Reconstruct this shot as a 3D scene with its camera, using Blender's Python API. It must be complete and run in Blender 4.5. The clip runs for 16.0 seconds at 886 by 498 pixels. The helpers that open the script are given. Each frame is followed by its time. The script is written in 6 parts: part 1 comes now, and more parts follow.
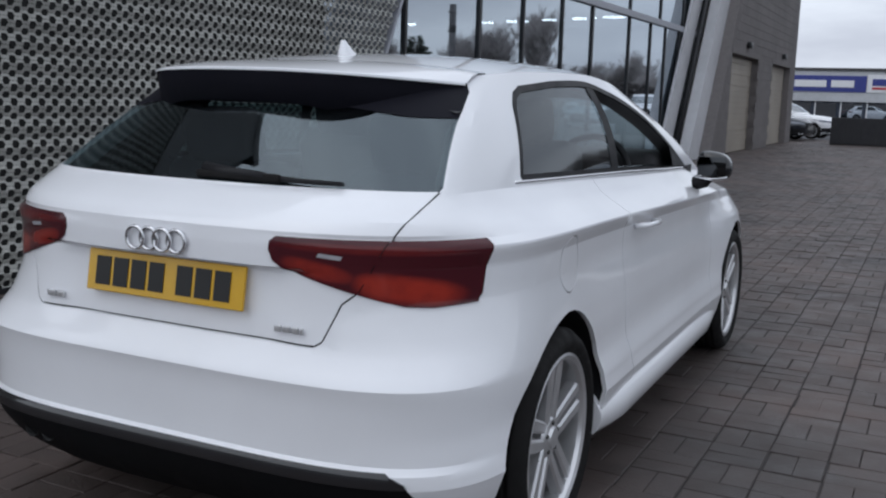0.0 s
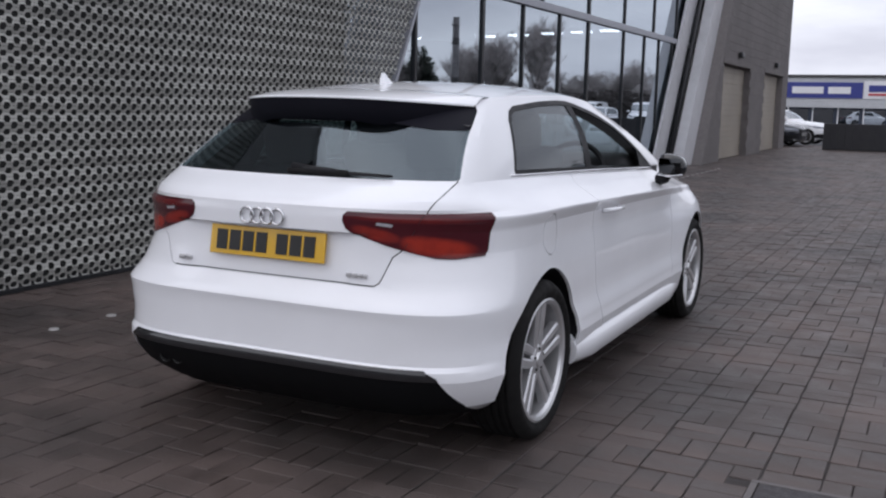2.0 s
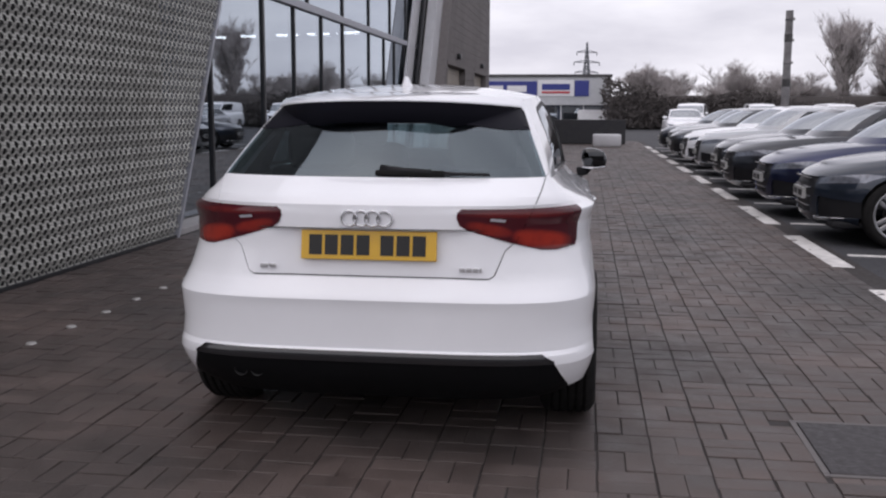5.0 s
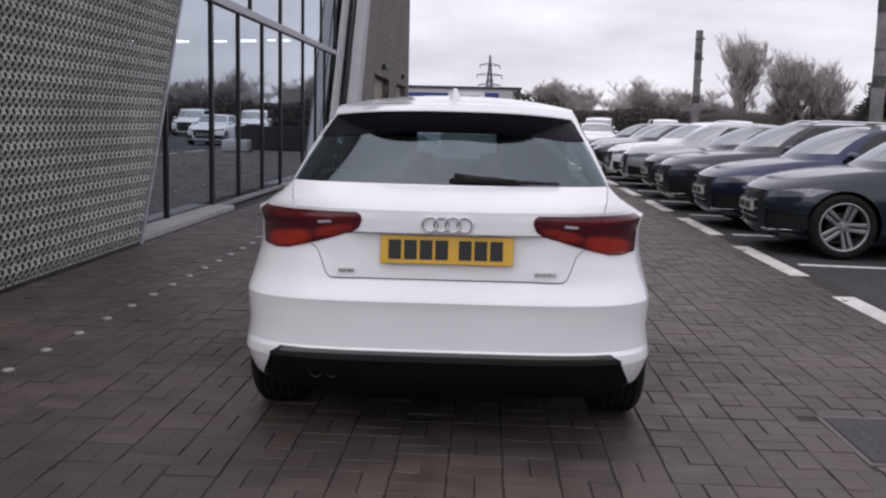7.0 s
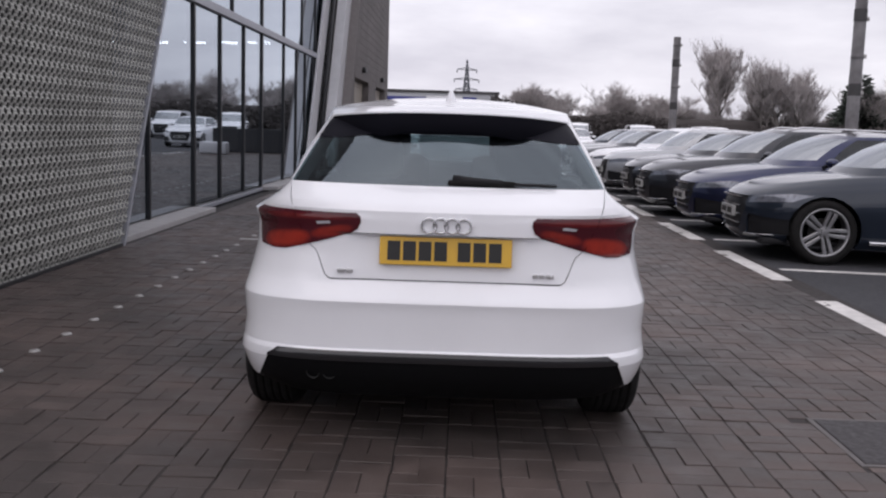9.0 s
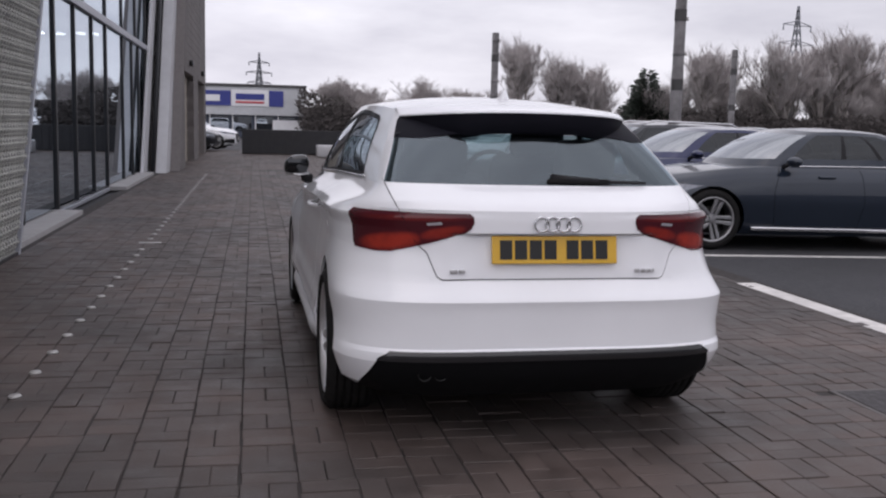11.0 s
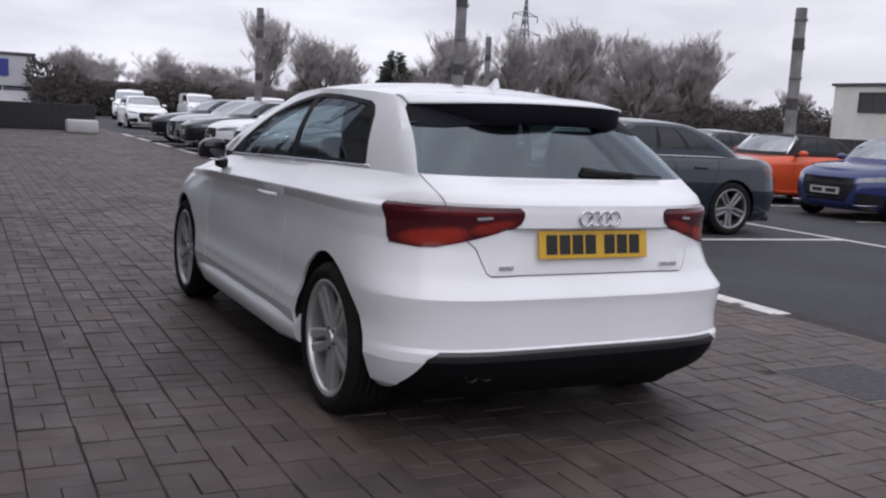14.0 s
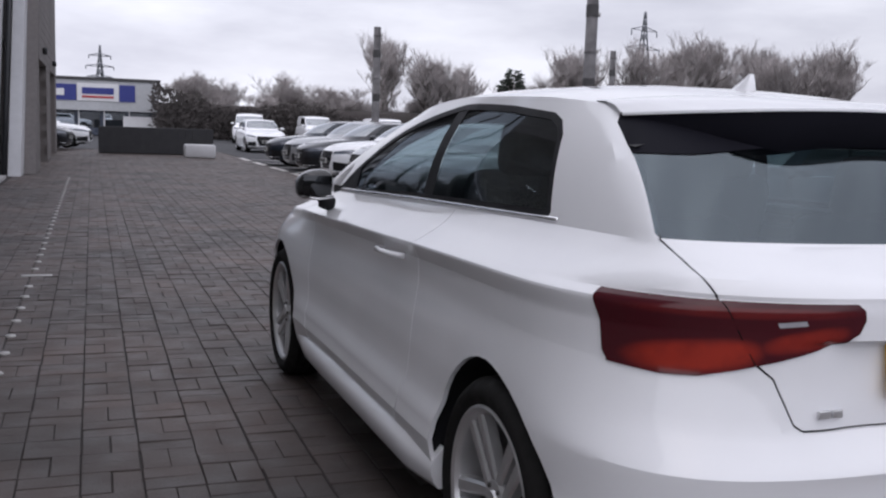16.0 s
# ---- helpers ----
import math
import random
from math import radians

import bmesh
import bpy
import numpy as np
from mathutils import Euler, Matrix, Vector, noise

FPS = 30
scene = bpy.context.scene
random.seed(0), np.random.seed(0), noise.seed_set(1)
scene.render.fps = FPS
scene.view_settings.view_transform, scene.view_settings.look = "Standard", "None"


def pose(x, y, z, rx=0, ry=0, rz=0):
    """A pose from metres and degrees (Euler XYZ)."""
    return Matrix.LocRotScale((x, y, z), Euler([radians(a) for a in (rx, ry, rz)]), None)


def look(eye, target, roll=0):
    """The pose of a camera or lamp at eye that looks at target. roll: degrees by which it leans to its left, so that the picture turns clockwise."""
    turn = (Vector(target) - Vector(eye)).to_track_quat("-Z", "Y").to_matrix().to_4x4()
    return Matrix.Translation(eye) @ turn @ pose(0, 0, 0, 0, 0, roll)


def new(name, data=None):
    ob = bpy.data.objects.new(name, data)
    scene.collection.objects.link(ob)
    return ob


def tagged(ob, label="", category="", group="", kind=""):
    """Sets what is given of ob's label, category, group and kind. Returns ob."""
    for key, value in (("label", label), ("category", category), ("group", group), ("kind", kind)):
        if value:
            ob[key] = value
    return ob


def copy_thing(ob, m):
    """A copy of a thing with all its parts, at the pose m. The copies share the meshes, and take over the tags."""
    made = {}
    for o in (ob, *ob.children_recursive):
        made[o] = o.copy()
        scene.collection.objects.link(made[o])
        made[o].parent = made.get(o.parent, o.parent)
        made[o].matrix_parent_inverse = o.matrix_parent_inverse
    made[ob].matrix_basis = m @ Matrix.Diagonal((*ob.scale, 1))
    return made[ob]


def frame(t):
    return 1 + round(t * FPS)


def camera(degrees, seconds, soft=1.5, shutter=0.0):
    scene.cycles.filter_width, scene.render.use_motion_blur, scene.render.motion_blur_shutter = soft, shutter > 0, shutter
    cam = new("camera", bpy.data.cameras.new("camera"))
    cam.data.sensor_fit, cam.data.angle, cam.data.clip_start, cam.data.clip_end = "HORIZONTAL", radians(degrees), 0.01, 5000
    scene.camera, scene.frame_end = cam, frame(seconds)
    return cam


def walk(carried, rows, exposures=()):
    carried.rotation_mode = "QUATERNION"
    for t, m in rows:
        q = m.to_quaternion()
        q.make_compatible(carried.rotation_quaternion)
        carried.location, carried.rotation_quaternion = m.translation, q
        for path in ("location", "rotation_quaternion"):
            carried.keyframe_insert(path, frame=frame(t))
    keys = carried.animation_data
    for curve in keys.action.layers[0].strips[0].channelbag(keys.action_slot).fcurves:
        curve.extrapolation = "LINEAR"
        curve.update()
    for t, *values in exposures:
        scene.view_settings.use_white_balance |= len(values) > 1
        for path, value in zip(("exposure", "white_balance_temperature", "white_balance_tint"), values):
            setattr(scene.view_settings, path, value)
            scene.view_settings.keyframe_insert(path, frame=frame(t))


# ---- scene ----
cam = camera(49.1, 16.0, soft=2.2)
PATH = [
    (0, (1.745, -1.837, 1.298), (0.857, -0.072, 0.984), 1.7),
    (0.5, (1.958, -2.236, 1.313), (1.035, -0.492, 0.984), 0.1),
    (1, (2.086, -2.502, 1.333), (1.164, -0.758, 1.004), 0.6),
    (1.5, (2.131, -2.717, 1.342), (1.243, -0.952, 1.034), 0.8),
    (2, (2.202, -2.848, 1.335), (1.305, -1.085, 1.039), 1.2),
    (2.5, (2.205, -2.876, 1.338), (1.307, -1.114, 1.039), 1.0),
    (3, (2.11, -2.918, 1.342), (1.228, -1.149, 1.036), 2.1),
    (3.5, (1.782, -3.032, 1.325), (1.026, -1.207, 1.014), 1.1),
    (4, (1.516, -3.263, 1.321), (0.892, -1.386, 1.025), 1.4),
    (4.5, (1.159, -3.386, 1.316), (0.686, -1.462, 1.041), 1.1),
    (4.7, (1.008, -3.433, 1.321), (0.624, -1.492, 1.032), 0.5),
    (6.8, (0.143, -3.73, 1.308), (0.062, -1.749, 1.05), 0.7),
    (7, (0.142, -3.719, 1.314), (0.059, -1.738, 1.051), 1.3),
    (7.5, (0.137, -3.723, 1.313), (0.079, -1.741, 1.054), 1.2),
    (8, (0.126, -3.722, 1.31), (0.069, -1.739, 1.061), 1.6),
    (8.5, (0.123, -3.731, 1.31), (0.065, -1.747, 1.065), 1.7),
    (8.7, (0.114, -3.732, 1.305), (0.061, -1.749, 1.057), 1.8),
    (10.8, (-1.048, -3.714, 1.298), (-0.722, -1.759, 1.03), 1.0),
    (11, (-1.181, -3.643, 1.296), (-0.797, -1.697, 1.041), 1.4),
    (11.5, (-1.517, -3.478, 1.289), (-0.971, -1.568, 1.054), 0.8),
    (12, (-1.774, -3.427, 1.289), (-1.107, -1.561, 1.021), 1.5),
    (12.5, (-2.055, -3.241, 1.288), (-1.284, -1.411, 1.054), 1.1),
    (13, (-2.217, -3.157, 1.298), (-1.34, -1.378, 1.038), 1.1),
    (13.5, (-2.243, -3.105, 1.3), (-1.344, -1.34, 1.021), 2.5),
    (14, (-2.259, -3.099, 1.293), (-1.363, -1.332, 1.016), 3.0),
    (14.5, (-2.275, -3.095, 1.292), (-1.381, -1.326, 1.026), 3.5),
    (15, (-2.211, -2.868, 1.263), (-1.421, -1.054, 0.974), 2.8),
    (15.5, (-1.992, -2.282, 1.276), (-1.326, -0.417, 0.996), 1.4),
    (16, (-1.811, -1.504, 1.279), (-1.132, 0.361, 1.031), 2.0),
]
walk(cam, [(t, look(eye, target, roll)) for t, eye, target, roll in PATH],
     exposures=[(0, 0.20, 5820, 7), (0.5, 0.34, 5870, 8), (1.5, 0.42, 5960, 11), (3.5, 0.38, 6230, 14), (7, 0.36, 6290, 16), (12.5, 0.37, 6200, 15), (15.5, 0.44, 6050, 14), (16, 0.40, 6050, 14)])

# ---- world, sun ----
world = bpy.data.worlds.new("overcast_sky")
scene.world = world
world.use_nodes = True
wn, wl = world.node_tree.nodes, world.node_tree.links
wn.clear()
w_out = wn.new("ShaderNodeOutputWorld")
w_bg = wn.new("ShaderNodeBackground")
w_sky = wn.new("ShaderNodeTexSky")
w_sky.sky_type, w_sky.sun_disc = "NISHITA", False
w_sky.sun_elevation, w_sky.sun_rotation, w_sky.dust_density = radians(60), radians(215), 6.0
w_co = wn.new("ShaderNodeTexCoord")
w_map = wn.new("ShaderNodeMapping")
w_map.inputs["Scale"].default_value = (1.6, 1.6, 6.0)
w_noise = wn.new("ShaderNodeTexNoise")
w_noise.inputs["Scale"].default_value, w_noise.inputs["Detail"].default_value = 1.7, 7.0
w_noise.inputs["Roughness"].default_value = 0.55
w_ramp = wn.new("ShaderNodeValToRGB")
w_ramp.color_ramp.elements[0].position, w_ramp.color_ramp.elements[0].color = 0.34, (0.66, 0.65, 0.69, 1)
w_ramp.color_ramp.elements[1].position, w_ramp.color_ramp.elements[1].color = 0.60, (0.97, 0.957, 0.972, 1)
w_scale = wn.new("ShaderNodeMixRGB")
w_scale.blend_type, w_scale.inputs["Fac"].default_value = "MULTIPLY", 1.0
w_scale.inputs["Color2"].default_value = (9.0, 9.0, 9.0, 1)
w_mix = wn.new("ShaderNodeMixRGB")
w_mix.inputs["Fac"].default_value = 0.9
wl.new(w_co.outputs["Generated"], w_map.inputs["Vector"])
wl.new(w_map.outputs["Vector"], w_noise.inputs["Vector"])
wl.new(w_noise.outputs["Fac"], w_ramp.inputs["Fac"])
wl.new(w_ramp.outputs["Color"], w_scale.inputs["Color1"])
wl.new(w_sky.outputs["Color"], w_mix.inputs["Color1"])
wl.new(w_scale.outputs["Color"], w_mix.inputs["Color2"])
w_xyz, w_east = wn.new("ShaderNodeSeparateXYZ"), wn.new("ShaderNodeMapRange")
w_east.inputs["From Min"].default_value, w_east.inputs["From Max"].default_value = -0.2, 0.9
w_east.inputs["To Min"].default_value, w_east.inputs["To Max"].default_value = 1.02, 0.78
w_dim = wn.new("ShaderNodeVectorMath")
w_dim.operation = "SCALE"
wl.new(w_co.outputs["Generated"], w_xyz.inputs[0])
wl.new(w_xyz.outputs["X"], w_east.inputs["Value"])
wl.new(w_mix.outputs["Color"], w_dim.inputs[0])
wl.new(w_east.outputs["Result"], w_dim.inputs["Scale"])
wl.new(w_dim.outputs["Vector"], w_bg.inputs["Color"])
w_bg.inputs["Strength"].default_value = 0.1035
wl.new(w_bg.outputs["Background"], w_out.inputs["Surface"])

sun = new("sun", bpy.data.lights.new("sun", "SUN"))
sun.data.energy, sun.data.angle, sun.data.color = 0.6, radians(130), (1.0, 0.97, 0.94)
sun.matrix_world = look((-4.5, -6.5, 14), (0, 0, 0))


# ---- materials ----
def mat(name, base, rough=0.6, metal=0.0, vary=0.12, scale=6.0, bump=0.0, bump_scale=60.0, coat=0.0, spec=0.5, per_object=0.0, island=0.0, stain=0.0, stain_scale=0.6, tint=None):
    """A surface with its grain, slow stains and fine relief."""
    m = bpy.data.materials.new(name)
    m.use_nodes = True
    n, l = m.node_tree.nodes, m.node_tree.links
    p = n["Principled BSDF"]
    p.inputs["Roughness"].default_value, p.inputs["Metallic"].default_value = rough, metal
    p.inputs["Coat Weight"].default_value, p.inputs["Coat Roughness"].default_value = coat, 0.04
    p.inputs["Specular IOR Level"].default_value = spec
    co = n.new("ShaderNodeTexCoord")
    noi = n.new("ShaderNodeTexNoise")
    noi.inputs["Scale"].default_value, noi.inputs["Detail"].default_value = scale, 6.0
    l.new(co.outputs["Object"], noi.inputs["Vector"])
    big = n.new("ShaderNodeTexNoise")
    big.inputs["Scale"].default_value, big.inputs["Detail"].default_value = stain_scale, 3.0
    l.new(co.outputs["Object"], big.inputs["Vector"])

    def around(src, amount):
        r = n.new("ShaderNodeMapRange")
        r.inputs["From Min"].default_value, r.inputs["From Max"].default_value = 0.3, 0.7
        r.inputs["To Min"].default_value, r.inputs["To Max"].default_value = 1 - amount, 1 + amount
        l.new(src, r.inputs["Value"])
        return r.outputs["Result"]

    def times(a, b):
        x = n.new("ShaderNodeMath")
        x.operation = "MULTIPLY"
        l.new(a, x.inputs[0]), l.new(b, x.inputs[1])
        return x.outputs[0]

    value = times(around(noi.outputs["Fac"], vary), around(big.outputs["Fac"], stain))
    if per_object:
        info = n.new("ShaderNodeObjectInfo")
        r = n.new("ShaderNodeMapRange")
        r.inputs["To Min"].default_value, r.inputs["To Max"].default_value = 1 - per_object, 1 + per_object
        l.new(info.outputs["Random"], r.inputs["Value"])
        value = times(value, r.outputs["Result"])
    if island:
        geo = n.new("ShaderNodeNewGeometry")
        r = n.new("ShaderNodeMapRange")
        r.inputs["To Min"].default_value, r.inputs["To Max"].default_value = 1 - island, 1 + island
        l.new(geo.outputs["Random Per Island"], r.inputs["Value"])
        value = times(value, r.outputs["Result"])
    col = n.new("ShaderNodeVectorMath")
    col.operation = "SCALE"
    col.inputs[0].default_value = base
    if tint:
        mix = n.new("ShaderNodeMixRGB")
        mix.inputs["Color1"].default_value, mix.inputs["Color2"].default_value = (*base, 1), (*tint, 1)
        l.new(big.outputs["Fac"], mix.inputs["Fac"])
        l.new(mix.outputs["Color"], col.inputs[0])
    l.new(value, col.inputs["Scale"])
    l.new(col.outputs["Vector"], p.inputs["Base Color"])
    rr = n.new("ShaderNodeMath")
    rr.operation = "MULTIPLY"
    rr.inputs[1].default_value = rough
    l.new(around(noi.outputs["Fac"], min(0.25, vary * 1.5)), rr.inputs[0])
    l.new(rr.outputs[0], p.inputs["Roughness"])
    if bump:
        fine = n.new("ShaderNodeTexNoise")
        fine.inputs["Scale"].default_value, fine.inputs["Detail"].default_value = bump_scale, 4.0
        l.new(co.outputs["Object"], fine.inputs["Vector"])
        b = n.new("ShaderNodeBump")
        b.inputs["Strength"].default_value, b.inputs["Distance"].default_value = bump, 0.01
        l.new(fine.outputs["Fac"], b.inputs["Height"])
        l.new(b.outputs["Normal"], p.inputs["Normal"])
    return m


def glass(name, tint, gloss=1.0, sheen=(0.92, 0.96, 1.0)):
    """A thin pane: tinted see-through, with a mirror that grows at grazing angles."""
    m = bpy.data.materials.new(name)
    m.use_nodes = True
    n, l = m.node_tree.nodes, m.node_tree.links
    n.clear()
    out, mix = n.new("ShaderNodeOutputMaterial"), n.new("ShaderNodeMixShader")
    clear, mirror, lean = n.new("ShaderNodeBsdfTransparent"), n.new("ShaderNodeBsdfGlossy"), n.new("ShaderNodeLayerWeight")
    clear.inputs["Color"].default_value = (*tint, 1)
    mirror.inputs["Roughness"].default_value, mirror.inputs["Color"].default_value = 0.015, (*sheen, 1)
    # Schlick's curve, the same from both sides of the pane
    ior = 1.45 + 0.3 * gloss
    f0 = ((ior - 1) / (ior + 1)) ** 2
    lean.inputs["Blend"].default_value = 0.5
    five, share = n.new("ShaderNodeMath"), n.new("ShaderNodeMath")
    five.operation, five.inputs[1].default_value = "POWER", 5.0
    share.operation, share.inputs[1].default_value, share.inputs[2].default_value = "MULTIPLY_ADD", 1 - f0, f0
    l.new(lean.outputs["Facing"], five.inputs[0])
    l.new(five.outputs[0], share.inputs[0])
    l.new(share.outputs[0], mix.inputs["Fac"])
    l.new(clear.outputs["BSDF"], mix.inputs[1]), l.new(mirror.outputs["BSDF"], mix.inputs[2])
    l.new(mix.outputs["Shader"], out.inputs["Surface"])
    return m


def glow(name, color, strength):
    m = bpy.data.materials.new(name)
    m.use_nodes = True
    p = m.node_tree.nodes["Principled BSDF"]
    p.inputs["Base Color"].default_value = (*color, 1)
    p.inputs["Emission Color"].default_value, p.inputs["Emission Strength"].default_value = (*color, 1), strength
    return m


def paint(name, base, rough=0.35, metal=0.0):
    return mat(name, base, rough, metal, vary=0.02, scale=3.0, bump=0.01, bump_scale=220.0, coat=1.0, spec=0.12, stain=0.03, stain_scale=1.2)


M_WHITE = paint("white_paint", (0.865, 0.872, 0.90), 0.4)
M_BLACK_GLOSS = mat("black_gloss", (0.012, 0.012, 0.014), 0.18, vary=0.1, coat=0.5)
M_BLACK_TRIM = mat("black_plastic", (0.013, 0.013, 0.015), 0.55, spec=0.25, vary=0.15, bump=0.1, bump_scale=400)
# black plastic again, with the shade low under the car put into its colour
M_VALANCE = mat("dull_black_plastic", (0.006, 0.006, 0.007), 0.75, spec=0.12, vary=0.15, bump=0.1, bump_scale=300)
M_FRIT = mat("black_window_band", (0.010, 0.010, 0.015), 0.6, spec=0.08, vary=0.1)
M_SEAM = mat("seam_shadow_gap", (0.02, 0.02, 0.022), 0.8)
M_RUBBER = mat("tyre_rubber", (0.012, 0.0115, 0.0115), 0.85, spec=0.2, vary=0.15, scale=20, bump=0.2, bump_scale=150)
M_ALLOY = mat("silver_alloy", (0.66, 0.66, 0.67), 0.30, 0.7, vary=0.06, scale=12)
M_ALLOY_GREY = mat("brushed_grey_alloy", (0.42, 0.42, 0.43), 0.32, 0.85, vary=0.08, scale=12)
M_ALLOY_DARK = mat("grey_alloy", (0.30, 0.30, 0.31), 0.35, 0.8, vary=0.08, scale=12)
M_STEEL_DARK = mat("brake_steel", (0.07, 0.068, 0.066), 0.55, 0.6, vary=0.2, scale=25)
M_PIPE = mat("sooty_tailpipe", (0.03, 0.03, 0.03), 0.5, 0.5, vary=0.2, scale=30)
M_CHROME = mat("chrome", (0.72, 0.72, 0.74), 0.12, 1.0, vary=0.03)
M_LAMP_RED = mat("dark_red_lens", (0.088, 0.008, 0.013), 0.15, vary=0.08, scale=14, coat=0.45)
M_LAMP_DEEP = mat("deep_red_lens", (0.045, 0.006, 0.009), 0.12, vary=0.1, coat=0.3)


def lamp_lens(name):
    """Dark red moulded lens; the soft glow of its chambers is put into the colour."""
    m = bpy.data.materials.new(name)
    m.use_nodes = True
    n, l = m.node_tree.nodes, m.node_tree.links
    p = n["Principled BSDF"]
    p.inputs["Roughness"].default_value, p.inputs["Specular IOR Level"].default_value = 0.16, 0.3
    p.inputs["Coat Weight"].default_value, p.inputs["Coat Roughness"].default_value = 0.25, 0.04
    co, xyz = n.new("ShaderNodeTexCoord"), n.new("ShaderNodeSeparateXYZ")
    l.new(co.outputs["Object"], xyz.inputs[0])

    def op(kind, a, b=None):
        x = n.new("ShaderNodeMath")
        x.operation = kind
        for k, v in enumerate((a, b)):
            if v is None:
                continue
            if isinstance(v, float):
                x.inputs[k].default_value = v
            else:
                l.new(v, x.inputs[k])
        return x.outputs[0]

    ax, z = op("ABSOLUTE", xyz.outputs["X"]), xyz.outputs["Z"]
    total = None
    for cx, cz, rx, rz, slope, gain in ((0.645, 0.810, 0.105, 0.034, -0.14, 1.0), (0.455, 0.852, 0.085, 0.022, -0.20, 0.62), (0.56, 0.905, 0.20, 0.012, -0.02, 0.22)):
        u = op("DIVIDE", op("SUBTRACT", ax, cx), rx)
        lean = op("MULTIPLY", op("SUBTRACT", ax, cx), slope)
        v = op("DIVIDE", op("SUBTRACT", op("SUBTRACT", z, cz), lean), rz)
        e = op("ADD", op("POWER", op("ABSOLUTE", u), 3.0), op("POWER", op("ABSOLUTE", v), 2.0))
        r = n.new("ShaderNodeMapRange")
        r.interpolation_type = "SMOOTHSTEP"
        r.inputs["From Min"].default_value, r.inputs["From Max"].default_value = 1.5, 0.1
        r.inputs["To Max"].default_value = gain
        l.new(e, r.inputs["Value"])
        total = r.outputs["Result"] if total is None else op("MAXIMUM", total, r.outputs["Result"])
    rib = n.new("ShaderNodeTexNoise")
    rib.inputs["Scale"].default_value, rib.inputs["Detail"].default_value = 26.0, 3.0
    l.new(co.outputs["Object"], rib.inputs["Vector"])
    total = op("MULTIPLY", total, op("ADD", op("MULTIPLY", rib.outputs["Fac"], 0.9), 0.5))
    mix = n.new("ShaderNodeMixRGB")
    mix.inputs["Color1"].default_value, mix.inputs["Color2"].default_value = (0.060, 0.007, 0.012, 1), (0.33, 0.030, 0.017, 1)
    l.new(total, mix.inputs["Fac"])
    l.new(mix.outputs["Color"], p.inputs["Base Color"])
    return m


M_LAMP_LENS = lamp_lens("moulded_red_lens")
M_LAMP_CLEAR = mat("clear_lamp_lens", (0.55, 0.56, 0.60), 0.12, 0.4, vary=0.15, scale=30, coat=1.0)
M_HEADLAMP = mat("headlamp_glass", (0.16, 0.17, 0.20), 0.15, 0.5, vary=0.25, scale=25, coat=1.0)
M_MIRROR = mat("dark_mirror_glass", (0.05, 0.052, 0.055), 0.05, 1.0, vary=0.02)
M_PLATE_Y = mat("yellow_plate", (0.62, 0.36, 0.012), 0.35, vary=0.04, coat=0.3)
M_PLATE_W = mat("white_plate", (0.42, 0.42, 0.41), 0.35, vary=0.04, coat=0.3)
M_PLATE_BAR = mat("plate_black", (0.010, 0.010, 0.010), 0.5)
M_GLASS = glass("tinted_car_glass", (0.58, 0.67, 0.68), 0.10)
M_GLASS_QUARTER = glass("grey_quarter_glass", (0.36, 0.43, 0.44), 1.1)
M_GLASS_PARKED = glass("shaded_car_glass", (0.10, 0.115, 0.125), 0.5)
M_GLASS_SCREEN = glass("parked_windscreen_glass", (0.16, 0.18, 0.19), 8.0)
M_GLASS_REAR = glass("dark_car_glass", (0.30, 0.385, 0.40), 2.3, (0.80, 0.92, 1.0))
M_GLASS_BUILD = glass("facade_glass", (0.18, 0.21, 0.235), 15.0, (0.84, 0.92, 1.0))
M_SEAT = mat("dark_seat_cloth", (0.045, 0.045, 0.05), 0.85, vary=0.2, scale=40, bump=0.3, bump_scale=300)
M_TRIM_IN = mat("interior_trim", (0.03, 0.03, 0.033), 0.7, vary=0.15, scale=20)
M_LINING = mat("grey_pillar_trim", (0.10, 0.105, 0.11), 0.8, vary=0.1, scale=20)
M_LINER = mat("dark_headliner", (0.06, 0.06, 0.063), 0.9, vary=0.05)


# ---- mesh helpers ----
def part(name, bm, material, parent=None, label="", smooth=True):
    """Links a bmesh as one mesh object under a thing or a part."""
    me = bpy.data.meshes.new(name)
    for f in bm.faces:
        f.smooth = smooth
    bm.to_mesh(me)
    bm.free()
    me.materials.append(material)
    ob = new(name, me)
    if parent is not None:
        ob.parent = parent
    if label:
        ob["label"] = label
    return ob


def again(ob, m, parent=None):
    """One more object on the same mesh, with its children, at the pose m under the parent."""
    c = new(ob.name.split(".")[0], ob.data)
    c.parent = parent
    c.matrix_basis = m
    if "label" in ob:
        c["label"] = ob["label"]
    for k in ob.children:
        again(k, k.matrix_basis.copy(), c)
    return c


def empty(name, m=None, **tags):
    e = new(name)
    e.empty_display_size = 0.1
    if m is not None:
        e.matrix_world = m
    return tagged(e, **tags)


def box(bm, x0, x1, y0, y1, z0, z1, bevel=0.0, m=None):
    """Adds a box, with rounded edges where bevel is given."""
    r = bmesh.ops.create_cube(bm, size=1.0)
    vs = r["verts"]
    for v in vs:
        v.co = Vector(((x0 + x1) / 2 + v.co.x * (x1 - x0), (y0 + y1) / 2 + v.co.y * (y1 - y0), (z0 + z1) / 2 + v.co.z * (z1 - z0)))
        if m is not None:
            v.co = m @ v.co
    if bevel:
        es = list({e for v in vs for e in v.link_edges})
        bmesh.ops.bevel(bm, geom=es, offset=bevel, segments=2, profile=0.5, affect="EDGES")
    return bm


def boxed(x0, x1, y0, y1, z0, z1, bevel=0.0, m=None):
    return box(bmesh.new(), x0, x1, y0, y1, z0, z1, bevel, m)


